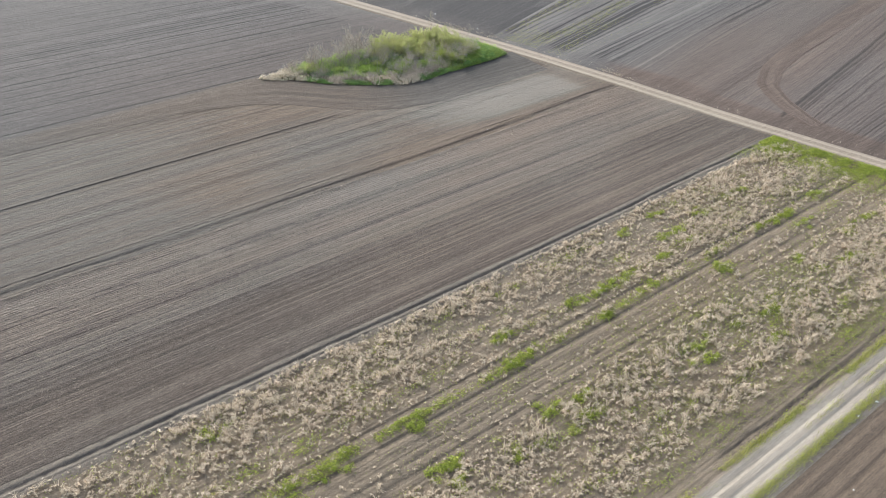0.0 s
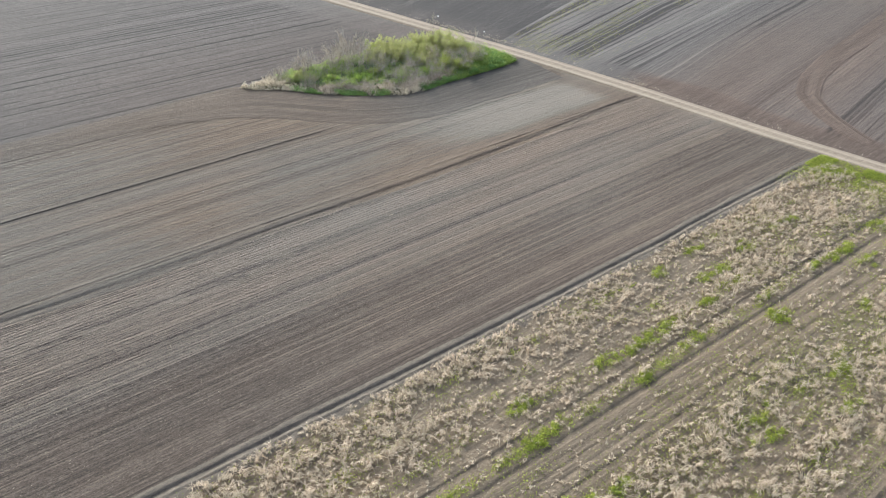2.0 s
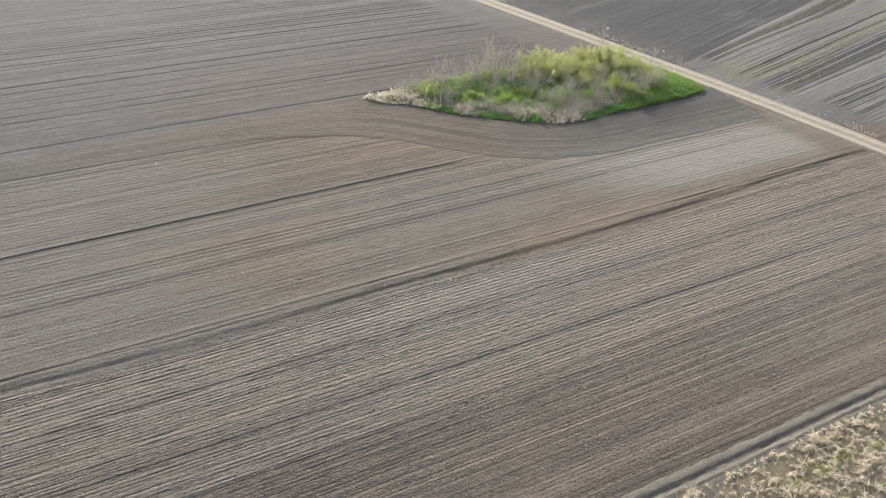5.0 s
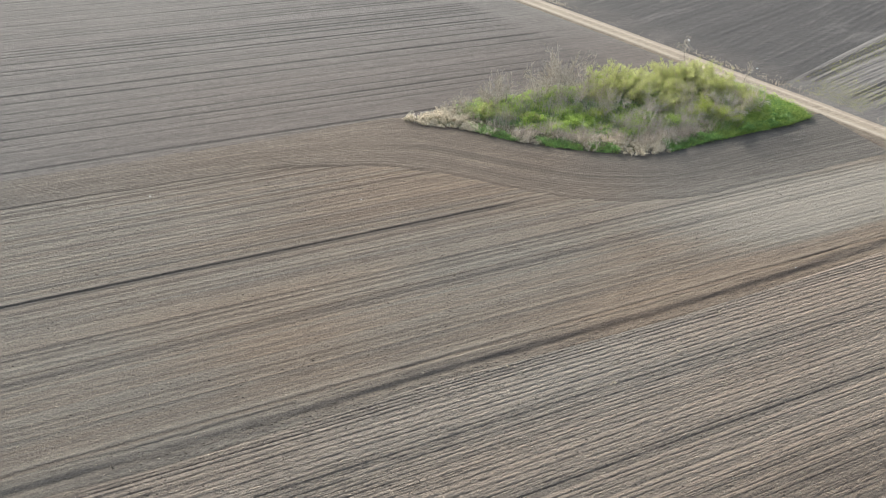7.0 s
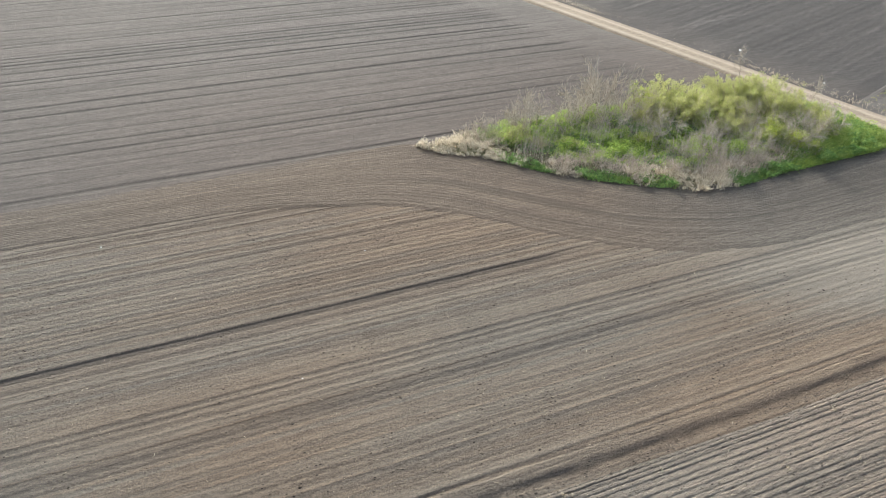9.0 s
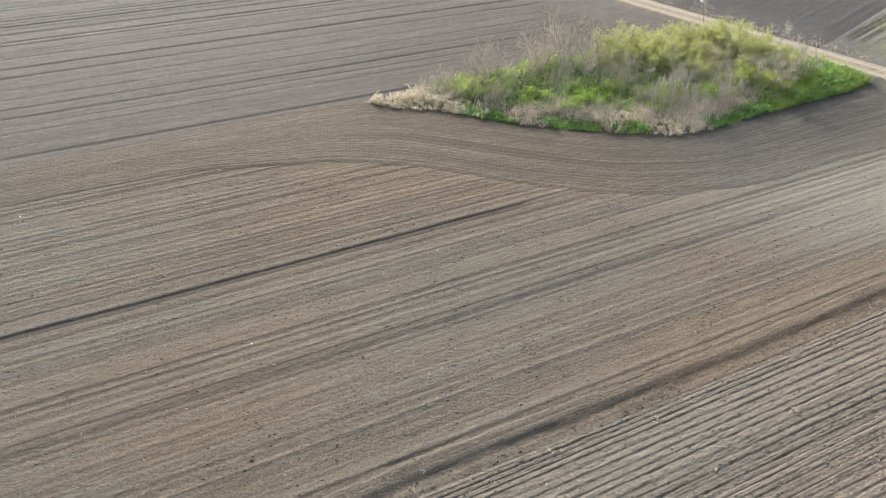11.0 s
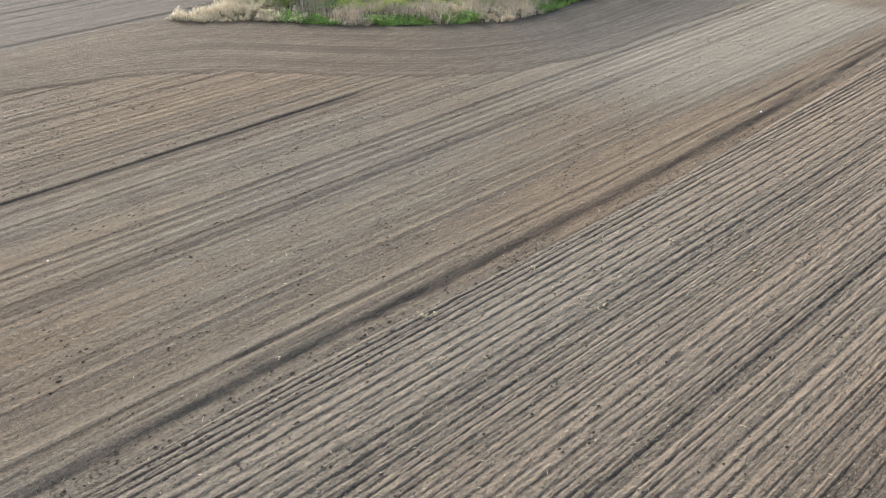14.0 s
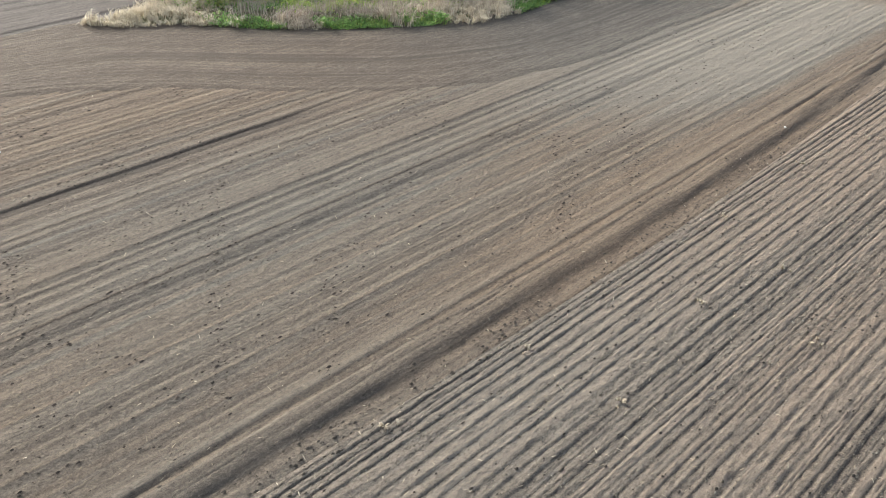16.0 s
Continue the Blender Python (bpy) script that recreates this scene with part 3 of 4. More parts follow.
def curve_between(ctrl, n):
    """n points along a rounded line through the control points, evenly spaced."""
    ctrl = np.asarray(ctrl, float)
    d = np.concatenate([[0], np.cumsum(np.hypot(*np.diff(ctrl, axis=0).T))])
    t = np.linspace(0, d[-1], 800)
    p = np.stack([np.interp(t, d, ctrl[:, i]) for i in (0, 1)], -1)
    k = np.hanning(61)
    p = np.stack([np.convolve(np.pad(p[:, i], 61, mode="reflect", reflect_type="odd"), k / k.sum(), "same")[61:-61] for i in (0, 1)], -1)
    d = np.concatenate([[0], np.cumsum(np.hypot(*np.diff(p, axis=0).T))])
    t = np.linspace(0, d[-1], n)
    return np.stack([np.interp(t, d, p[:, i]) for i in (0, 1)], -1)


inner = curve_between([(-10, 128.3), (25, 128.4), (55, 128.7), (61, 128.3), (66.6, 123.3), (74, 116.4), (82.3, 111.6), (88, 111.2), (99, 111.8), (110.5, 112.4)], 300)
outer = curve_between([(-10, 122.6), (22, 122.6), (44, 122.0), (55.2, 118.1), (61.6, 113.1), (65.6, 108.8), (73.4, 103.4), (81.6, 101.6), (92, 101.5), (110.5, 101.5)], 300)
t = np.linspace(-0.08, 1, 131)[:, None, None]
pts = inner[None] * (1 - t) + outer[None] * t
u, v = pts[..., 0], pts[..., 1]
along = np.repeat((np.arange(300) * 0.45)[None, :], 131, 0)
across = np.repeat((t[..., 0] * 10.5), 300, 1)
prof = furrows(-2, 12, 0.42, 0.022, 51, ((6.0, 0.25, 0.015),))
t_in = t[..., 0] + 0.03 * (vnoise(along * 0.4, across, 9) - 0.5)
z = prof(across + 0.5 * (vnoise(along * 0.06, across * 0.3, 6) - 0.5)) + 0.03 * (fbm(u * 1.3, v * 2, 5, 3) - 0.5) + 0.06 - 0.2 * step(0.86, 1.0, t_in) - 0.055 * step(0.12, -0.08, t_in) * step(62, 56, u)
# right part: the grove's shadow painted darker and greyer into moist earth
right = step(72, 88, u)
dry = -0.06 - 0.08 * right + 0.3 * (vnoise(along * 0.2, across * 7.0, 5) - 0.5) + (0.28 + 0.32 * step(55, 72, u)) * (0.6 * vnoise(along * 0.05, across * 1.2, 3) + 0.4 * vnoise(along * 0.12, across * 3.4, 4) - 0.5) + 0.3 * right * step(0.6, 0.95, t_in) - (0.04 + 0.36 * step(54, 70, u)) * step(0.64, 0.74, vnoise(along * 0.015, across * 2.6 + 0.6 * vnoise(along * 0.05, across * 0.2, 2), 7)) * step(0.25, 0.45, t_in)
sheet("headland", u, v, z, M_SOIL, dry, np.clip(hazed_earth_warmth(u, v) + 0.1, 0, 0.75) * (1 - 0.95 * right), "curved headland of brown earth driven round the grove")


# ---- fields past the dirt road ----
def wheel_lines(run, v):
    """Dark wavering wheel lines, bunched in places."""
    bunch = step(0.25, 0.6, vnoise(run * 0.01, v * 0.12, 5))
    thin = step(0.66, 0.76, vnoise(run * 0.005, v * 2.9, 4)) + 0.8 * step(0.7, 0.8, vnoise(run * 0.012, v * 4.4, 7))
    return thin * bunch - 0.5 * step(0.7, 0.85, vnoise(run * 0.008, v * 3.3, 8)) * (1 - 0.5 * bunch)


def past_road(name, v0, v1, dv, reach, du, turn, seed, gap, depth, material, label, tone):
    v_at = np.linspace(v0, v1, int((v1 - v0) / dv) + 1)
    run = np.linspace(0, 1, int(reach / du) + 1)[None, :] ** 1.25 * reach
    slope = np.tan(np.radians(np.interp(v_at, *turn)))[:, None]
    u = road_u(v_at)[:, None] + FAR - 0.45 + run
    v = v_at[:, None] + slope * run
    vv = v_at[:, None] + 0 * run
    prof = furrows(v0 - 4, v1 + 4, gap, depth, seed)
    wob = 1.5 * (vnoise(run * 0.022, vv * 0.1, 2) - 0.5) + 0.25 * (vnoise(run * 0.12, vv * 0.6, 3) - 0.5)
    margin = step(3.5, 8.0, run + 2.5 * (vnoise(vv * 0.12, run * 0.05, 6) - 0.5))
    z = prof(vv + wob) * margin + 0.05 * (fbm(u * 0.7, v * 0.9, 4, 3) - 0.5)
    dry, warm = tone(run, vv, wob, margin)
    dry = dry + 2.4 * prof(vv + wob) * margin * (0.3 + 1.2 * vnoise(run * 0.03, vv * 0.5, 9))
    sheet(name, u, v, z, material, dry, warm, label)


past_road("grey_field", 20, 121.5, 0.12, 190, 1.7, ([40, 52, 62, 105, 118, 121.5], [4, 6, 10.5, 11, 15, 19]), 61, 0.5, 0.06, M_FAR,
          "grey-brown ploughed field with dark wavy wheel lines past the dirt road",
          lambda run, vv, wob, margin: (0.42 + 0.5 * (streaks(run * 0.6, vv + wob, 5) - 0.5) + 0.45 * step(90, 108, vv) * vnoise(run * 0.06, vv * 0.3, 1) - 0.25 * (1 - margin) - 1.2 * margin * wheel_lines(run, vv + wob) * step(84, 94, vv) - 0.45 * margin * wheel_lines(run * 0.7, vv * 0.85 + wob) * step(80, 68, vv) - 0.1 * step(96, 84, vv),
                                        0.1 + 0.9 * (1 - margin) * step(100, 90, vv) + 0.65 * step(98, 84, vv) * (0.5 + 0.7 * vnoise(run * 0.03, vv * 0.1, 7))))
past_road("black_field", 121.5, 300, 0.35, 230, 3.0, ([120, 400], [19, 19]), 62, 1.1, 0.08, M_FAR,
          "dark freshly worked field past the dirt road",
          lambda run, vv, wob, margin: (-0.55 + 0.45 * streaks(run, vv + wob, 3) + 0.2 * (1 - margin) + 0.4 * margin * step(0.6, 0.7, vnoise(run * 0.13 + 3.0 * vnoise(run * 0.02, vv * 0.04, 4), (vv + 2.5 * wob) * 1.1, 8)) * step(0.35, 0.6, vnoise(run * 0.03, vv * 0.06, 2)), 0.05 + 0.12 * (1 - margin)))

# wheel tracks that turn on the field past the road
mid = curve_between([(133.0, 54.0), (134.6, 60.5), (137.6, 67.2), (142.5, 73.6), (151, 77.6), (163, 80.6), (190, 85.0), (217, 89.5)], 160)
tang = np.gradient(mid, axis=0)
tang /= np.hypot(*tang.T)[:, None]
nrm = np.stack([-tang[:, 1], tang[:, 0]], -1)
s = np.linspace(-3.0, 3.0, 61)
pts = mid[None] + nrm[None] * s[:, None, None] * (0.8 + 0.4 * np.linspace(0, 1, 160))[None, :, None]
prof = furrows(-3.2, 3.2, 0.4, 0.05, 71)
z = np.repeat(prof(s)[:, None], 160, 1) + 0.07 - 0.25 * step(2.0, 3.0, np.abs(s))[:, None] - 0.3 * (1 - step(0, 9, np.arange(160)))[None, :]
dry = 0.22 + 0.45 * (vnoise(np.arange(160)[None, :] * 0.05, s[:, None] * 1.3, 3) - 0.5) + 3.0 * np.repeat(prof(s)[:, None], 160, 1)
sheet("turning_tracks", pts[..., 0], pts[..., 1], z, M_FAR, dry, 1.0 + 0 * z, "curved brown wheel tracks turning across the ploughed field", "track")

# ---- grove floor ----
gu = np.concatenate([np.linspace(60.4, 70, 30), np.linspace(70.6, 108.6, 80)])
tt = np.linspace(0, 1, 50)[:, None]
fr, bk = np.interp(gu, FRONT_U, FRONT_V), np.interp(gu, BACK_U, BACK_V)
v = fr + (bk - fr) * tt
u = np.repeat(gu[None, :], 50, 0)
rim = np.minimum(tt, 1 - tt) * (bk - fr)
z = -0.03 + 0.3 * step(0, 2.5, rim) + 0.12 * (fbm(u * 0.5, v * 0.5, 4, 3) - 0.5) * step(0, 1, rim)
floor_z = lambda a, b: 0.02 + 0.25 * step(0, 2.5, np.minimum(b - np.interp(a, FRONT_U, FRONT_V), np.interp(a, BACK_U, BACK_V) - b))
sheet("grove_floor", u, v, z, M_TURF, 0.2 + 0.5 * fbm(u * 0.3, v * 0.3, 2, 3) + 0.5 * (1 - step(62, 72, u)), 0.4 + 0 * u, "mossy earth with dead grass under the grove", "ground")

# ---- shrubs and trees ----
def tubes(p, radius):
    """Three-sided tapering stems; p: n lines of k points; radius: n by k."""
    n, k, _ = p.shape
    d = p[:, -1] - p[:, 0]
    d = d / np.maximum(np.linalg.norm(d, axis=1), 1e-6)[:, None]
    ref = np.where(np.abs(d[:, 2:3]) > 0.8, [[1.0, 0, 0]], [[0, 0, 1.0]])
    a = np.cross(d, ref)
    a /= np.linalg.norm(a, axis=1)[:, None]
    b = np.cross(d, a)
    ring = [(1.0, 0.0), (-0.5, 0.866), (-0.5, -0.866)]
    verts = np.stack([p + radius[..., None] * (c * a + s * b)[:, None, :] for c, s in ring], 2).reshape(-1, 3)
    base = (np.arange(n)[:, None] * k + np.arange(k - 1)[None, :]).reshape(-1) * 3
    faces = np.concatenate([np.stack([base + j, base + (j + 1) % 3, base + 3 + (j + 1) % 3, base + 3 + j], -1) for j in range(3)], 0)
    return verts, faces


def grow(r, foot, way, length, k, bend, rise):
    """Lines of k points from the feet along the ways, wandering by bend and turning up (or down) by rise."""
    n = len(foot)
    p, d = [foot], way.copy()
    for i in range(k - 1):
        d = d + r.normal(0, bend, (n, 3)) + np.array([0, 0, rise])
        d /= np.linalg.norm(d, axis=1)[:, None]
        p.append(p[-1] + d * (length / (k - 1))[:, None])
    return np.stack(p, 1)


def pick(r, lines, count, lo, hi):
    """count points on each line, between the shares lo and hi, with the line's way there."""
    n, k, _ = lines.shape
    at = r.uniform(lo, hi, (n, count)) * (k - 1)
    i = np.minimum(at.astype(int), k - 2)
    f = (at - i)[..., None]
    rows = np.arange(n)[:, None]
    a, b = lines[rows, i], lines[rows, i + 1]
    way = (b - a).reshape(-1, 3)
    return (a + f * (b - a)).reshape(-1, 3), way / np.maximum(np.linalg.norm(way, axis=1), 1e-6)[:, None]


def spread(r, way, amount):
    d = way + r.normal(0, amount, way.shape)
    return d / np.linalg.norm(d, axis=1)[:, None]


def part(name, mesh, parent, label=""):
    ob = new(name, mesh)
    ob.parent = parent
    return tagged(ob, label)


def shrub(name, seed, height, width, stems, branches, twigs, leaf=None, leaf_count=0, leaf_size=0.1, bark=M_BARK, twig=M_TWIG, thick=0.05, open_=0.45, wild=0.09):
    """A many-stemmed shrub at the origin: stems, branches, twigs and, where it is in leaf, a crown of small leaves."""
    r = np.random.default_rng(seed)
    az = np.arange(stems) * 2 * np.pi / stems + r.normal(0, 0.35, stems)
    lean = r.uniform(0.05, 1.0, stems) * open_ * (width / height) * 1.6
    way = np.stack([np.cos(az) * np.sin(lean), np.sin(az) * np.sin(lean), np.cos(lean)], -1)
    foot = np.stack([np.cos(az), np.sin(az), np.zeros(stems)], -1) * r.uniform(0.05, 0.28, stems)[:, None] * width * 0.5
    foot[:, 2] = -0.12
    long = height * r.uniform(0.75, 1.03, stems) * (1.0 - 0.28 * (lean / lean.max()) ** 2)
    s = grow(r, foot, way, long, 7, wild, 0.02)
    rad = thick * r.uniform(0.6, 1.2, stems)[:, None] * np.linspace(1, 0.2, 7)[None, :] * height / 5
    bp, bw = pick(r, s, branches, 0.22, 0.97)
    b = grow(r, bp, spread(r, bw, 0.85), height * r.uniform(0.12, 0.32, len(bp)), 5, 0.16, 0.07)
    brad = 0.018 * r.uniform(0.6, 1.2, len(bp))[:, None] * np.linspace(1, 0.4, 5)[None, :]
    tp, tw = pick(r, b, twigs, 0.15, 1.0)
    tl = grow(r, tp, spread(r, tw, 0.5), height * r.uniform(0.05, 0.14, len(tp)) + 0.12, 3, 0.2, 0.06)
    trad = 0.0105 * np.linspace(1, 0.5, 3)[None, :] * np.ones((len(tp), 1))
    thing = new(name)
    part("trunk", mesh_of(name + "_trunk", *tubes(s, rad), bark), thing)["kind"] = "stuff"
    part("branching", mesh_of(name + "_branching", *tubes(b, brad), twig), thing)["kind"] = "stuff"
    part("twig_mass", mesh_of(name + "_twig_mass", *tubes(tl, trad), twig), thing)["kind"] = "stuff"
    if leaf:
        leafy = np.repeat(r.random(len(bp)) < 0.78, twigs)
        lp, _ = pick(r, tl[leafy], leaf_count, 0.1, 1.0)
        lp = lp + r.normal(0, 0.07, lp.shape)
        size = leaf_size * r.uniform(0.6, 1.35, len(lp))
        part("crown", mesh_of(name + "_crown", *leaves(lp, size, r, 0.25), leaf), thing)["kind"] = "stuff"
    return thing


def place(u, v, turn=0.0, size=1.0, high=1.0):
    return FIELD @ Matrix.Translation((u, v, 0.1)) @ Matrix.Rotation(turn, 4, "Z") @ Matrix.Diagonal((size, size, size * high, 1))


WILLOWS = [shrub("willow_shrub", 101 + i, 5.4, 5.6, 18, 15, 6, M_WILLOW, 11, 0.145, open_=0.8) for i in range(3)]
BARES = [shrub("bare_shrub", 201 + i, 3.8, 3.4, 9, 13, 6, None, thick=0.04, open_=0.6, wild=0.15) for i in range(3)]
LEAFY = [shrub("leafing_bush", 301 + i, 2.0, 2.4, 12, 9, 5, (M_WILLOW, M_BUSH)[i], 7, 0.12, thick=0.035, open_=0.6) for i in range(2)]
SAPLING = shrub("sapling", 401, 4.4, 1.0, 1, 26, 6, None, thick=0.07)
first = set()


def stand(kinds, i, u, v, size, high, label, category, group):
    ob = kinds[i % len(kinds)]
    m = place(u, v, (i * 2.4) % 6.28, size, high)
    if ob in first:
        ob = copy_thing(ob, m)
    else:
        first.add(ob)
        ob.matrix_world = m
    return tagged(ob, label, category, group)


for i, (u, v, size, high) in enumerate([
        (86.2, 125.2, 0.62, 1.0), (89.0, 127.4, 0.72, 0.95), (89.6, 123.8, 0.8, 0.95), (93.3, 126.0, 0.85, 0.95), (94.6, 122.0, 0.9, 0.9), (98.0, 124.6, 0.92, 0.95), (93.4, 123.6, 0.85, 0.95), (96.8, 127.0, 0.9, 0.92),
        (99.3, 120.8, 0.92, 0.95), (102.3, 122.2, 0.85, 0.95), (103.4, 119.0, 0.66, 0.95), (91.6, 119.6, 0.6, 1.0), (96.3, 117.8, 0.6, 1.0), (101.0, 125.4, 0.98, 0.98)]):
    stand(WILLOWS, i, u, v, size, high, "many-stemmed willow shrub with yellow-green spring leaves", "shrub", "willows in the grove")
for i, (u, v, size, high) in enumerate([
        (79.4, 128.0, 1.3, 1.15), (77.0, 126.6, 1.05, 1.1), (73.4, 128.0, 1.1, 1.1), (71.6, 127.2, 0.75, 1.0), (82.2, 128.6, 1.25, 1.1), (84.2, 126.4, 1.15, 1.1), (81.2, 124.6, 0.85, 0.9),
        (66.4, 127.9, 0.45, 1.0), (68.2, 128.6, 0.5, 1.0), (84.6, 121.3, 0.8, 0.9), (88.6, 119.2, 0.95, 0.9), (91.4, 116.0, 0.8, 0.9),
        (96.8, 115.6, 0.8, 1.0), (99.4, 116.0, 0.85, 0.95), (101.8, 116.6, 0.9, 1.0), (87.0, 117.0, 0.7, 0.9), 
         (83.4, 117.2, 0.7, 0.9), (95.0, 119.6, 0.9, 0.95)]):
    stand(BARES, i, u, v, size, high, "bare grey-brown shrub with thin upright twigs", "shrub", "bare shrubs in the grove")
for i, (u, v, size, high) in enumerate([(70.3, 125.4, 1.1, 0.9), (96.6, 114.7, 1.15, 1.0), (68.8, 126.6, 0.7, 0.8), (86.4, 127.6, 1.1, 1.2), (101.0, 116.6, 1.15, 1.1), (94.6, 117.4, 0.95, 1.2), (74.6, 122.8, 0.8, 0.8), (82.6, 121.0, 0.8, 0.9), (72.2, 124.2, 0.7, 0.8)]):
    stand(LEAFY, i, u, v, size, high, "low rounded bush in bright yellow-green leaf", "bush", "leafing bushes in the grove")
SAPLING.matrix_world = place(106.4, 123.0, 0.4, 0.9, 1.0)
tagged(copy_thing(SAPLING, place(103.9, 131.8, 2.1, 1.1, 1.0)), "slender leafless young tree beside the dirt road", "tree", "young trees by the road")
tagged(SAPLING, "slender leafless young tree beside the dirt road", "tree", "young trees by the road")


# ---- low growth of the grove ----
def scatter(n, r=rng):
    """Points in the grove, with their depth behind the front edge."""
    u = r.uniform(60.6, 108.3, n)
    f, b = np.interp(u, FRONT_U, FRONT_V), np.interp(u, BACK_U, BACK_V)
    v = f + 0.05 + (b - f - 0.1) * r.random(n)
    keep = r.random(n) < (b - f) / 19.0
    u, v, f = u[keep], v[keep], f[keep]
    return u, v, v - f, b[keep] - v


def grove_blades(name, count, mask, material, label, category, lengths, widths, lean, droop, tall=1.0, wind=-0.4):
    u, v, depth, back = scatter(count)
    keep = rng.random(len(u)) < mask(u, v, depth, back)
    u, v = u[keep], v[keep]
    n = len(u)
    p = np.stack([u, v, floor_z(u, v) - 0.05], -1)
    az = rng.normal(wind, 1.4, n)
    verts, faces = blades(p, rng.uniform(*lengths, n) * (0.6 + 0.8 * vnoise(u * 0.7, v * 0.7, 3)) * tall, rng.uniform(*widths, n), az, rng.uniform(*lean, n), rng.uniform(*droop, n))
    stuff(name, verts, faces.tolist(), material, label, category)


def grove_tussocks(name, count, mask, material, label, category, sizes, m):
    u, v, depth, back = scatter(count)
    keep = rng.random(len(u)) < mask(u, v, depth, back)
    u, v = u[keep], v[keep]
    size = rng.uniform(*sizes, len(u)) * (0.6 + 0.8 * vnoise(u * 0.7, v * 0.7, 3))
    verts, faces = tussocks(np.stack([u, v, floor_z(u, v) - 0.05], -1), size, rng.normal(-0.9, 1.6, len(u)), m)
    stuff(name, verts, faces.tolist(), material, label, category)


def grove_leaves(name, count, mask, material, label, category, height, size):
    u, v, depth, back = scatter(count)
    keep = rng.random(len(u)) < mask(u, v, depth, back)
    u, v = u[keep], v[keep]
    lump = np.clip(1.1 * vnoise(u * 1.3, v * 1.3, 5) + 0.7 * vnoise(u * 0.5, v * 0.5, 8) - 0.45, 0.04, 1.2)
    z = floor_z(u, v) + height * lump * np.sqrt(rng.random(len(u)))
    verts, faces = leaves(np.stack([u, v, z], -1), rng.uniform(*size, len(u)), flat=0.55)
    stuff(name, verts, faces.tolist(), material, label, category)


def edge_green(u):
    """Where the front rim is green, along u; elsewhere it is dry and pale."""
    return sum(step(a - 0.35, a + 0.35, u) * (1 - step(b - 0.35, b + 0.35, u)) for a, b in ((63.3, 66.0), (67.2, 70.8), (73.0, 77.0), (77.8, 80.2), (86.0, 112.0)))



tip = lambda u: 1 - step(66, 70, u)
right_end = lambda u: step(91, 96, u)
grove_tussocks("pale_grass", 9000, lambda u, v, d, b: 0.95 * tip(u) + 0.75 * (1 - step(94, 98, u)) * (1 - step(1.6, 3.4, d)) * (1 - edge_green(u)) + 0.22 * (1 - step(0.4, 1.5, b)) + 0.7 * step(80, 81, u) * (1 - step(86, 88, u)) * (1 - step(2.4, 4.4, d)) + 0.4 * step(76, 79, u) * (1 - step(86, 89, u)) * step(1.6, 2.2, d) * (1 - step(3.5, 5.0, d)), M_PALE,
             "dense pale straw-coloured dry grass at the grove's rim", "grass", (0.45, 1.05), 12)
grove_blades("dry_bramble", 85000, lambda u, v, d, b: (1 - tip(u)) * (1 - step(96, 99, u)) * np.maximum(step(0.8, 1.8, d), 0.8 * (1 - edge_green(u))) * (1 - step(4.5, 8.0, d)) * (0.15 + 0.7 * step(0.35, 0.7, vnoise(u * 0.5, v * 0.5, 2))), M_BRAMBLE,
             "tangle of dry pinkish-grey bramble and dead stalks", "bramble", (0.7, 1.5), (0.012, 0.03), (0.0, 0.7), (0.4, 1.6))
grove_blades("dead_stalks", 42000, lambda u, v, d, b: 0.55 * (1 - tip(u)) * step(1.5, 3, d) * (1 - step(97, 100, u)) * step(0.35, 0.7, vnoise(u * 0.4, v * 0.4, 6)), M_TWIG,
             "thin upright grey dead stalks among the herbs", "stalks", (0.9, 2.2), (0.012, 0.022), (0.0, 0.25), (0.0, 0.4))
grove_leaves("nettles", 300000, lambda u, v, d, b: np.clip((1 - tip(u)) * ((1 - step(0.9, 2.4, d)) * edge_green(u) + 0.45 * step(3.0, 5, d) * (1 - right_end(u)) + 0.3 * right_end(u)), 0, 1), M_NETTLE,
             "thick deep green nettles and grass", "nettles", 0.75, (0.1, 0.22))
grove_leaves("bright_herbs", 300000, lambda u, v, d, b: np.clip(step(67, 71, u) * (step(3.0, 5.0, d) * (1 - step(92, 95, u)) * step(0.2, 0.45, vnoise(u * 0.35, v * 0.35, 4)) + right_end(u) * (0.04 + 0.2 * (1 - step(1.5, 4, b))) + 0.25 * (1 - step(0.6, 1.4, b))), 0, 1), M_HERB,
             "bright yellow-green herbs in spring leaf", "herbs", 1.3, (0.1, 0.22))
grove_blades("green_grass", 170000, lambda u, v, d, b: 0.95 * step(93, 98, u) + 0.12 * (1 - tip(u)) * (1 - step(0.5, 1.5, d)) * edge_green(u), M_GRASS,
             "long fresh green grass", "grass", (0.5, 1.1), (0.02, 0.045), (0.1, 0.7), (0.5, 1.5))

# ---- growth of the stubble field ----
def bare(v):
    """How bare the driven strip in the middle of the stubble lies, across v."""
    return np.clip(np.exp(-(((v - 43.0) / 0.75) ** 2)) + 0.75 * np.exp(-(((v - 45.5) / 0.5) ** 2)) + 0.72 * step(36.4, 38.0, v) * (1 - step(41.5, 45.6, v)), 0, 0.97)


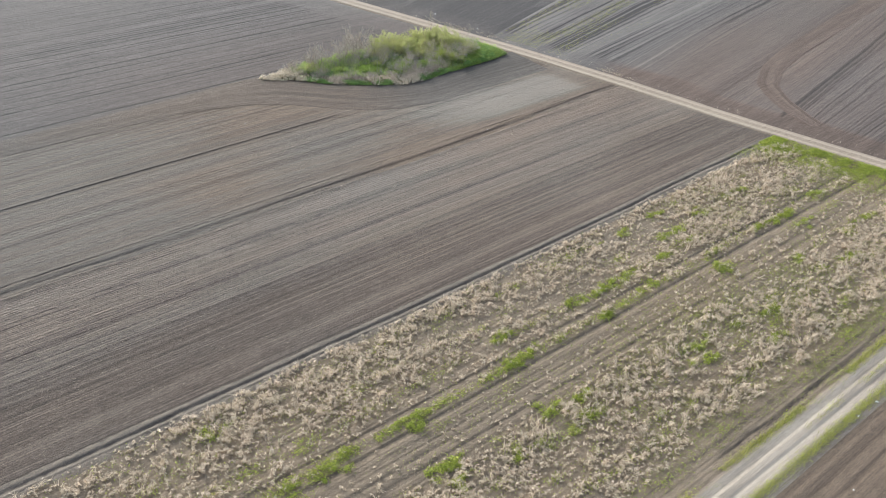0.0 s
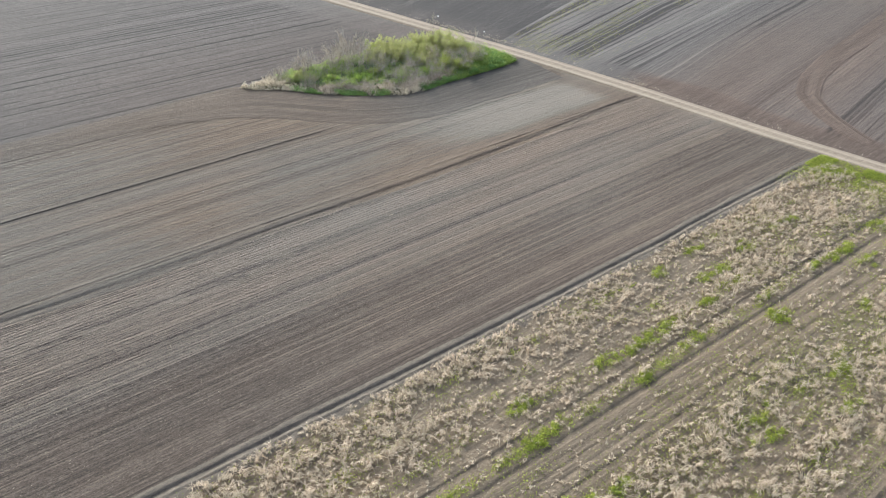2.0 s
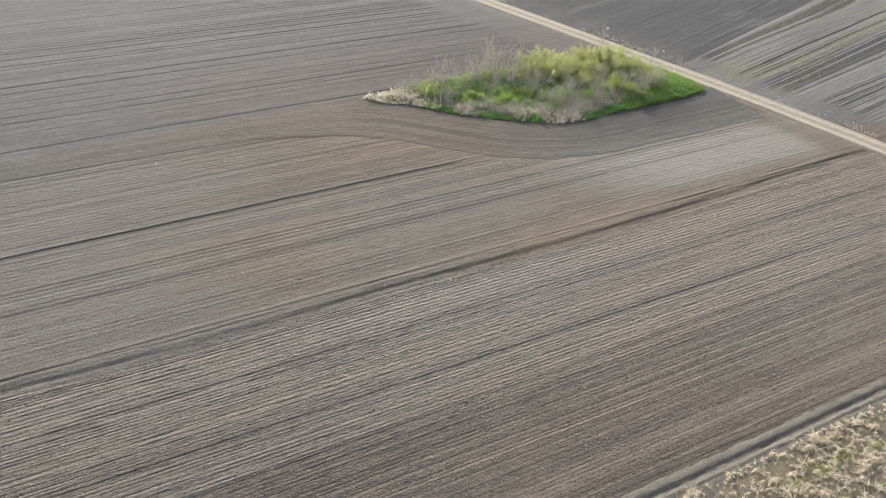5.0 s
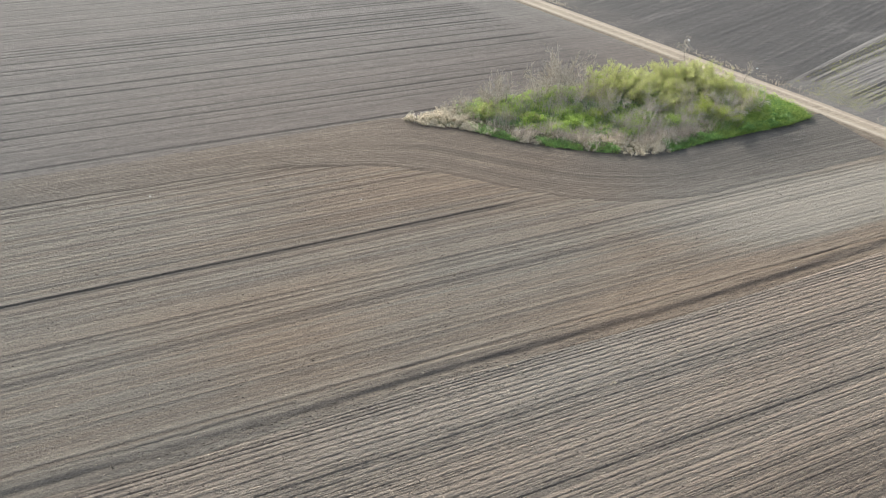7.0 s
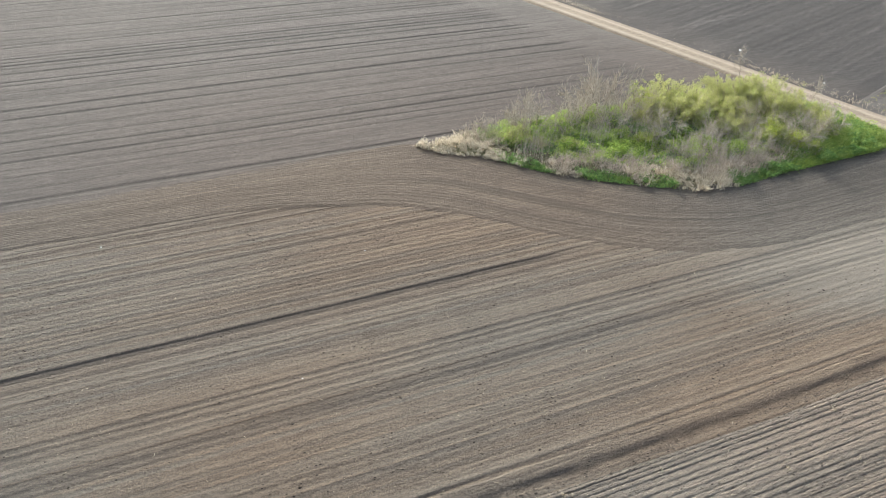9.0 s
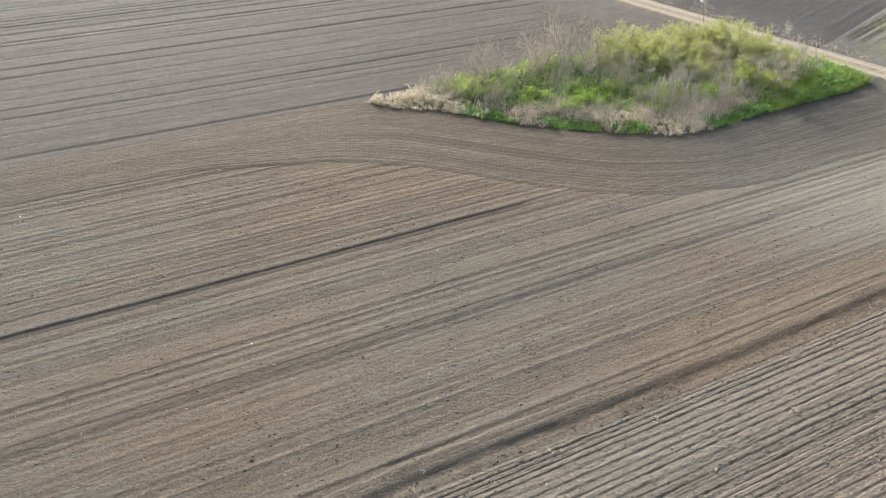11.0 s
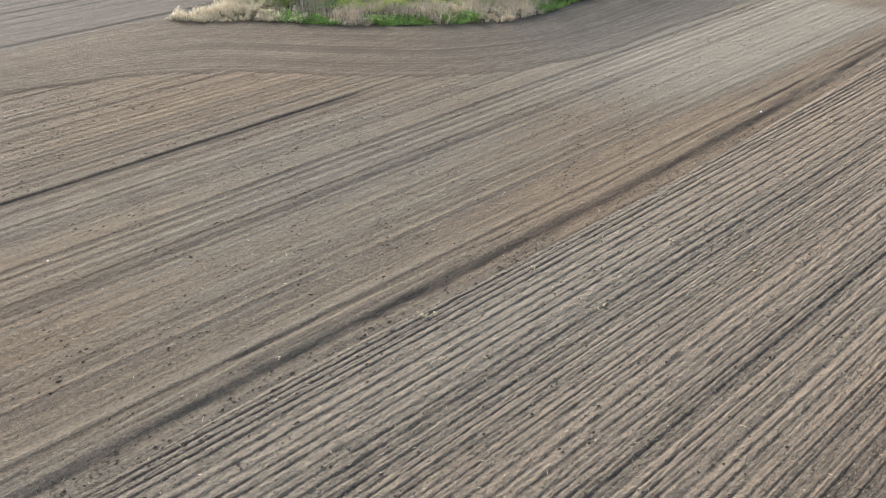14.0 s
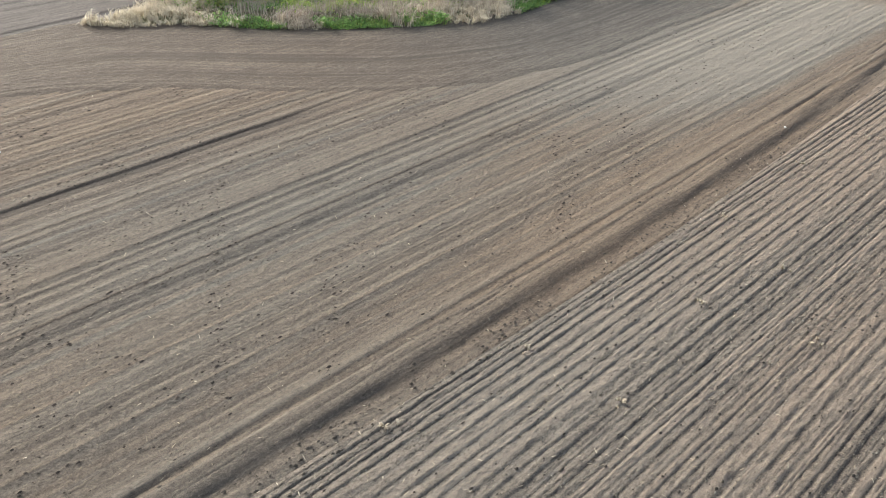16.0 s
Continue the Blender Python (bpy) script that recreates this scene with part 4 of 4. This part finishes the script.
n = 50000
u, v = rng.uniform(-34, 122, n), rng.uniform(24.4, 58.0, n)
v = np.where(rng.random(n) < 0.35, np.round(v / 0.64) * 0.64 + rng.normal(0, 0.14, n), v) + 0.12 * (vnoise(u * 0.06, v * 0.2, 3) - 0.5)
clump = step(0.28, 0.62, 0.55 * vnoise(u * 0.5, v * 0.9, 3) + 0.45 * vnoise(u * 0.13, v * 0.35, 5))
rich = 0.85 + 0.7 * step(52, 57, v) + 0.3 * step(45, 25, u) + 0.2 * step(60, 80, u) + 0.5 * step(86, 100, u)
keep = (v < 58.1 + ditch_off(u)) & (rng.random(n) < np.clip(rich * (0.28 + 0.72 * clump) * (1 - bare(v)), 0.01, 1) * 0.6) & (u < road_u(v) - 4.5) & (v > 24.6 + 0.8 * vnoise(u * 0.2, v * 0, 3))
tu, tv = u[keep], v[keep]
big = (0.32 + 0.72 * rng.random(len(tu)) ** 1.7) * (0.8 + 0.35 * clump[keep]) * (0.75 + 0.5 * vnoise(tu * 0.08, tv * 0.2, 7)) * (1 - 0.35 * bare(tv))
verts, faces = tussocks(np.stack([tu, tv, np.full(len(tu), -0.03)], -1), big, rng.normal(-1.7, 1.3, len(tu)), 10)
stuff("dry_tufts", verts, faces.tolist(), M_TUFT, "wind-bent pale dry tufts of old stubble", "grass")

n = 70000
u, v = rng.uniform(-34, 122, n), rng.uniform(22.9, 57.8, n)
keep = (u < road_u(v) - 2.6) & (rng.random(n) < (0.3 + 0.7 * vnoise(u * 0.3, v * 1.2, 6)) * (1 - 0.7 * bare(v)))
p = np.stack([u[keep], v[keep], np.full(keep.sum(), 0.03)], -1)
verts, faces = blades(p, rng.uniform(0.12, 0.4, len(p)), rng.uniform(0.015, 0.035, len(p)), rng.uniform(0, 6.28, len(p)), rng.uniform(0.3, 1.5, len(p)), rng.uniform(-0.1, 0.5, len(p)))
stuff("straw_litter", verts, faces.tolist(), M_STRAW, "flat straw litter strewn over the stubble", "straw")

# faint olive growth between the tufts
n = 150000
u, v = rng.uniform(-20, 121, n), rng.uniform(22.8, 57.4, n)
ok = rng.random(n) < (0.22 + 0.6 * step(44, 38, v) * step(20, 70, u) + 0.3 * step(80, 105, u)) * step(0.35, 0.7, 0.5 * vnoise(u * 0.35, v * 0.7, 2) + 0.5 * vnoise(u * 0.09, v * 0.2, 7)) * (1 - 0.6 * bare(v))
p = np.stack([u[ok], v[ok], 0.02 + 0.16 * rng.random(ok.sum()) ** 2], -1)
p = p[p[:, 0] < road_u(p[:, 1]) - 2.3]
verts, faces = leaves(p, rng.uniform(0.1, 0.22, len(p)), flat=0.6)
stuff("low_growth", verts, faces.tolist(), M_OLIVE, "thin olive-green growth between the dry tufts", "weeds")

PATCHES = [(85.6, 55.4), (78.9, 54.6), (85.5, 51.0), (84.5, 48.1), (101.6, 52.1), (102.8, 41.4), (104.1, 44.5), (111.7, 44.6), (85.2, 44.2), (71.5, 47.9), (61.4, 47.9), (63.1, 44.3),
           (52.1, 44.7), (48.7, 44.5), (50.2, 48.1), (68.0, 34.0), (67.1, 31.9), (80.6, 32.7), (77.8, 29.4), (51.2, 36.3), (46.6, 37.0), (48.1, 33.5), (57.1, 29.2), (82.3, 41.6),
           (41.0, 34.5), (43.1, 33.9), (24.4, 43.7), (20.4, 44.2), (33.8, 37.3), (33.8, 43.7), (17.4, 54.4), (113.1, 36.8), (68.2, 47.9), (65.4, 47.8),
           (91.3, 51.7), (83.5, 51.2), (79.2, 47.7), (97.0, 44.5), (99.5, 44.2), (101.8, 44.0), (71.4, 44.8), (34.7, 44.1), (33.9, 37.6), (33.1, 34.9), (25.4, 44.4), (93.8, 36.7), (99.6, 33.0)]
spots = []
for k in range(280):
    a, b = rng.uniform(-30, 118), rng.choice([47.9, 44.5, 51.5, 54.8, 41.6, 36.9, 33.8, 31.0, 27.8, 24.5]) + rng.normal(0, 0.5)
    k = int(rng.integers(20, 130))
    spots.append(np.stack([a + rng.normal(0, rng.uniform(0.3, 1.6), k), b + rng.normal(0, rng.uniform(0.2, 0.6), k), np.zeros(k)], -1))
for a, b in PATCHES:
    for _ in range(int(rng.integers(4, 11))):
        k = int(rng.integers(50, 170))
        spots.append(np.stack([a + rng.normal(0, 1.0) + rng.normal(0, rng.uniform(0.15, 0.5), k), b + rng.normal(0, 0.42) + rng.normal(0, rng.uniform(0.12, 0.3), k), np.zeros(k)], -1))
n = 120000
u, v = rng.uniform(-10, 122, n), rng.uniform(20.4, 58, n)
strip = 0.5 * np.exp(-(((v - 47.9) / 0.5) ** 2)) + (0.25 + 0.5 * step(80, 55, u)) * np.exp(-(((v - 44.3) / 0.5) ** 2)) + 0.7 * np.exp(-(((v - 23.6) / 0.5) ** 2)) + 0.4 * np.exp(-(((v - 21.2) / 0.4) ** 2)) + 0.06
ok = rng.random(n) < strip * step(0.3, 0.58, vnoise(u * 0.3, v * 0.6, 8)) * 2.6 + 0.25 * step(62, 85, u) * step(42, 37, v) * step(0.5, 0.7, vnoise(u * 0.22, v * 0.4, 4))
spots.append(np.stack([u[ok], v[ok], np.zeros(ok.sum())], -1))
k = 16000
a, b = rng.uniform(-12, 78, k), rng.normal(44.25, 0.33, k)
ok = rng.random(k) < (0.3 + 0.35 * step(60, 35, a)) * step(0.38, 0.62, 0.6 * vnoise(a * 0.45, b * 0.5, 3) + 0.4 * vnoise(a * 1.4, b * 1.2, 6))
spots.append(np.stack([a[ok], b[ok], np.zeros(ok.sum())], -1))
n = 80000
v = rng.uniform(34, 59.8, n)
u = road_u(v) - 2.3 - np.abs(rng.normal(0, 4.2, n))
ok = rng.random(n) < 0.12 + 0.9 * step(0.3, 0.6, 0.6 * vnoise(u * 0.5, v * 0.5, 1) + 0.4 * vnoise(u * 1.3, v * 1.3, 4)) * (0.5 + 0.5 * step(50, 58, v))
spots.append(np.stack([u[ok], v[ok], np.zeros(ok.sum())], -1))
p = np.concatenate(spots)
p = p[p[:, 0] < road_u(p[:, 1]) - 2.3]
p[:, 2] = 0.02 + 0.3 * rng.random(len(p)) ** 1.5
stuff("green_weeds", *[x if i == 0 else x.tolist() for i, x in enumerate(leaves(p, rng.uniform(0.08, 0.2, len(p)), flat=0.5))], M_WEED, "patches and strips of fresh green weeds in the stubble", "weeds")

# verges of the cart track
n = 42000
u = rng.uniform(20, 128, n)
v = np.where(rng.random(n) < 0.55, rng.normal(17.25, 0.3, n), np.where(rng.random(n) < 0.3, rng.normal(19.25, 0.2, n), rng.normal(21.15, 0.3, n)))
ok = rng.random(n) < np.where(v < 18.2, 0.6 + 0.4 * vnoise(u * 0.3, v * 0, 3), step(0.35, 0.6, vnoise(u * 0.25, v, 4)) * np.where(v < 20.3, 0.7 * step(60, 75, u), 1.0))
p = np.stack([u[ok], v[ok], np.zeros(ok.sum()) - 0.03], -1)
verts, faces = blades(p, rng.uniform(0.15, 0.4, len(p)), rng.uniform(0.02, 0.04, len(p)), rng.uniform(0, 6.28, len(p)), rng.uniform(0, 0.8, len(p)), rng.uniform(0.2, 1.3, len(p)))
stuff("verge_grass", verts, faces.tolist(), M_VERGE, "narrow olive-green grass verges along the cart track", "grass")

# dry growth on the far verge of the dirt road
n = 5000
v = rng.uniform(35, 165, n)
u = road_u(v) + FAR + np.abs(rng.normal(0.1, 0.9, n))
ok = rng.random(n) < 0.04 + 0.95 * step(0.5, 0.75, vnoise(u * 0.2, v * 0.2, 2)) * step(60, 110, v)
p = np.stack([u[ok], v[ok], np.zeros(ok.sum())], -1)
verts, faces = blades(p, rng.uniform(0.15, 0.5, len(p)), rng.uniform(0.02, 0.04, len(p)), rng.uniform(0, 6.28, len(p)), rng.uniform(0.2, 1.1, len(p)), rng.uniform(0.2, 1.2, len(p)))
stuff("verge_straw", verts, faces.tolist(), M_TUFT, "thin dry grass along the dirt road's far side", "grass")

# thin green sprouts on the grey field past the road
n = 45000
v0 = rng.uniform(102, 121, n)
run = rng.uniform(1.5, 70, n)
ok = rng.random(n) < step(0.35, 0.65, vnoise(run * 0.05, v0 * 0.5, 6)) * step(102, 112, v0)
run, v0 = run[ok], v0[ok]
slope = np.tan(np.radians(np.interp(v0, [105, 118, 121.5], [11, 15, 19])))
p = np.stack([road_u(v0) + FAR - 0.45 + run, v0 + slope * run, np.zeros(len(run))], -1)
verts, faces = blades(p, rng.uniform(0.06, 0.17, len(p)), rng.uniform(0.02, 0.04, len(p)), rng.uniform(0, 6.28, len(p)), rng.uniform(0.2, 1.0, len(p)), rng.uniform(0.2, 0.9, len(p)))
stuff("sprouts", verts, faces.tolist(), M_VERGE, "sparse yellow-green sprouts on the grey field", "sprouts")

# ---- crumbs, hoof prints and straw on the ploughed land ----
prints = []
TRAILS = [
    [(58, 105.3), (55, 101), (52.7, 97.4), (51, 94), (49.5, 91.2)], [(48.1, 105), (46.6, 102.3), (46.6, 98.5), (47.8, 96.3), (48.6, 95.4)], [(42.4, 119.2), (42.5, 116.5), (43.8, 113.4), (46, 111)],
    [(68.6, 100.5), (70.5, 98.6), (72.7, 96.4), (72.9, 93.9)], [(71.9, 96.4), (70.2, 93.6), (67.1, 91.9)], [(50.9, 108.2), (53.6, 108.8), (54.5, 106.3), (58.3, 108)],
    [(60.2, 104.9), (60.3, 102)], [(54.8, 104), (54, 102), (54.2, 100.3)], [(51.6, 101.5), (52, 100.6), (54.1, 100.4)], [(60.6, 101), (61.3, 99.8), (63.8, 98.4)],
    [(48.6, 118.7), (51.2, 116), (52.7, 114.1)], [(55.4, 102.8), (54.7, 98.8), (55.2, 97.6)], [(53.2, 104.1), (51.7, 101.9)], [(44.9, 103), (46.4, 101.2), (46.7, 99.9)],
    [(56.7, 95.8), (58.4, 96), (59, 95.2)], [(80, 99), (75.4, 93.7), (70.7, 90.5)], [(61, 97.7), (62.5, 98.1)], [(62.2, 105.5), (64.2, 105.4)], [(57.1, 95.3), (54.5, 92.1), (53, 90.2)],
]
for trail in TRAILS:
    line = curve_between(trail, max(3, int(1.9 * sum(math.dist(a, b) for a, b in zip(trail, trail[1:])))))
    for a, b in line:
        for j in range(int(rng.integers(2, 5))):
            prints.append((a + rng.normal(0, 0.24), b + rng.normal(0, 0.24)))
for k in range(640):
    a, b = rng.uniform(22, 104), rng.uniform(90.5, 121)
    way = rng.uniform(0, 6.28)
    for i in range(int(rng.integers(1, 8))):
        way += rng.normal(0, 0.35)
        a, b = a + rng.uniform(0.3, 0.9) * math.cos(way), b + rng.uniform(0.3, 0.9) * math.sin(way)
        prints.append((a + rng.normal(0, 0.13), b + rng.normal(0, 0.13)))
for i in range(60):
    f = i / 59
    for j in range(int(rng.integers(0, 3))):
        prints.append((72.4 - 10.3 * f + rng.normal(0, 0.2), 59.8 + 24.0 * f + rng.normal(0, 0.22)))
prints = np.array(prints)
ok = ((prints[:, 1] > fold_v(prints[:, 0]) + 0.8) | (prints[:, 1] < 78)) & (prints[:, 1] < 127)
prints = prints[ok]
p = np.stack([prints[:, 0], prints[:, 1], np.full(len(prints), 0.025)], -1)
stuff("hoof_prints", *[x if i == 0 else x.tolist() for i, x in enumerate(clods(p, 0.03 + 0.07 * rng.random(len(p)) ** 2.2, flat=0.35))], M_PRINT, "dark trodden crumbs of hoof prints in pale earth", "hoof prints")

n = 21000
u, v = rng.uniform(10, 118, n), rng.uniform(60.5, 127, n)
ok = (v < np.interp(u, FRONT_U, FRONT_V) - 0.4) & (rng.random(n) < np.where(v < 90, 0.6, 0.05 + 0.22 * step(0.45, 0.7, vnoise(u * 0.15, v * 0.3, 2))))
fu = rng.uniform(25, 108, 1300)
u, v = np.concatenate([u[ok], fu]), np.concatenate([v[ok], fold_v(fu) - 0.6 + rng.normal(0, 0.65, 1300)])
ru = rng.uniform(56, 100, 900)
u, v = np.concatenate([u, ru]), np.concatenate([v, 21.85 + rng.normal(0, 0.22, 900)])
p = np.stack([u, v, np.where(v > fold_v(u) + 0.3, 0.0, np.where(v > fold_v(u) - 1.5, -0.06, -0.015))], -1)
stuff("clods", *[x if i == 0 else x.tolist() for i, x in enumerate(clods(p, 0.028 + 0.06 * rng.random(len(p)) ** 2.0, flat=0.6))], M_DARK, "small dark clods scattered over the ploughed fields", "clods")

n = 26000
u, v = rng.uniform(-20, 118, n), rng.uniform(60.5, 127, n)
near_fold = np.exp(-(((v - fold_v(u) + 1.6) / 0.7) ** 2))
ok = rng.random(n) < np.where(v < 88, 0.35 + 0.5 * near_fold, 0.1 + near_fold * 0.6)
p = np.stack([u[ok], v[ok], np.full(ok.sum(), 0.015)], -1)
verts, faces = blades(p, rng.uniform(0.06, 0.22, len(p)), rng.uniform(0.014, 0.034, len(p)), rng.uniform(0, 6.28, len(p)), rng.uniform(1.0, 1.5, len(p)), rng.uniform(-0.1, 0.3, len(p)))
stuff("straw_bits", verts, faces.tolist(), M_STRAW, "pale bits of straw and maize stalk on the furrows", "straw")


# bunches of old stalks left on the ridges
BUNCHES = [(72.5, 86.5), (59.0, 86.8), (70.7, 82.8), (59.3, 82.8), (53.1, 87.3), (67.3, 80.0), (66.0, 83.9), (80.0, 86.7), (85.6, 85.7)]
bu = np.repeat(np.array(BUNCHES), 3, 0) + rng.normal(0, 0.14, (3 * len(BUNCHES), 2))
verts, faces = tussocks(np.column_stack([bu, np.full(len(bu), -0.04)]), rng.uniform(0.12, 0.26, len(bu)), rng.uniform(0, 6.28, len(bu)), 7)
stuff("stalk_bunches", verts, faces.tolist(), M_STRAW, "small pale bunches of old stalks on the ridges", "straw")

n = 70000
u, edge = 34 + 78 * rng.beta(1.5, 1.9, n), ROW_RIMS[rng.integers(0, len(ROW_RIMS), n)]
v = edge - 0.10 * (vnoise(u * 0.05, edge * 0.1, 2) - 0.5) - 0.05 * (vnoise(u * 0.4, edge * 0.6, 3) - 0.5) + rng.normal(0, 0.035, n)
ok = (rng.random(n) < 0.35 + 0.65 * step(0.3, 0.6, vnoise(u * 0.2, v * 1.4, 5))) & (v > 66) & (v < 87.3)
p = np.stack([u[ok], v[ok], np.full(ok.sum(), -0.04)], -1)
verts, faces = clods(p, 0.014 + 0.04 * rng.random(len(p)) ** 1.5, flat=0.7)
stuff("earth_crumbs", verts, faces.tolist(), M_CRUMB, "loose brown crumbs of earth along the furrows", "earth crumbs")


# ---- single pale things ----
def stone(u, v, size, seed, label):
    r = np.random.default_rng(seed)
    bm = bmesh.new()
    bmesh.ops.create_icosphere(bm, subdivisions=2, radius=size)
    for w in bm.verts:
        w.co *= 1 + 0.25 * noise.noise(w.co * 4 / size * 0.4 + Vector((seed, 0, 0)))
        w.co.z *= 0.6
    me = bpy.data.meshes.new("stone")
    bm.to_mesh(me)
    bm.free()
    me.materials.append(M_WHITE)
    ob = new("stone", me)
    ob.matrix_world = FIELD @ Matrix.Translation((u, v, size * 0.35)) @ Matrix.Rotation(r.uniform(0, 6), 4, "Z")
    return tagged(ob, label, "stone", "pale stones in the fields")


for i, (u, v, size) in enumerate([(42.0, 101.4, 0.05), (50.4, 113.5, 0.045), (83.2, 89.2, 0.06), (113.2, 127.4, 0.14), (63.3, 12.1, 0.08), (31.5, 121.0, 0.06)]):
    stone(u, v, size, i + 1, "small pale stone lying on ploughed earth")


def rag(u, v, size, seed, label):
    """A crumpled sheet of plastic."""
    x = np.linspace(-1, 1, 12)
    a, b = np.meshgrid(x, x, indexing="ij")
    z = 0.5 * fbm(a * 2 + seed, b * 2, 3, 3) * (1.3 - a * a - b * b * 0.6)
    rad = 1 + 0.3 * vnoise(a * 2 + seed, b * 2, 5)
    ob = new("plastic_sheet", mesh_of("plastic_sheet", np.stack([a * rad * size, b * rad * size * 0.7, np.maximum(z, 0) * size], -1), grid_faces(12, 12).tolist(), M_WHITE))
    ob.matrix_world = FIELD @ Matrix.Translation((u, v, 0.02)) @ Matrix.Rotation(seed, 4, "Z")
    return tagged(ob, label, "litter", "litter by the roads")


rag(110.9, 139.5, 0.22, 1.0, "crumpled white plastic sheet lying past the dirt road")
rag(76.6, 16.7, 0.14, 2.0, "crumpled white plastic scrap on the cart track's verge")
rag(72.9, 16.8, 0.12, 3.0, "crumpled white plastic scrap on the cart track's verge")
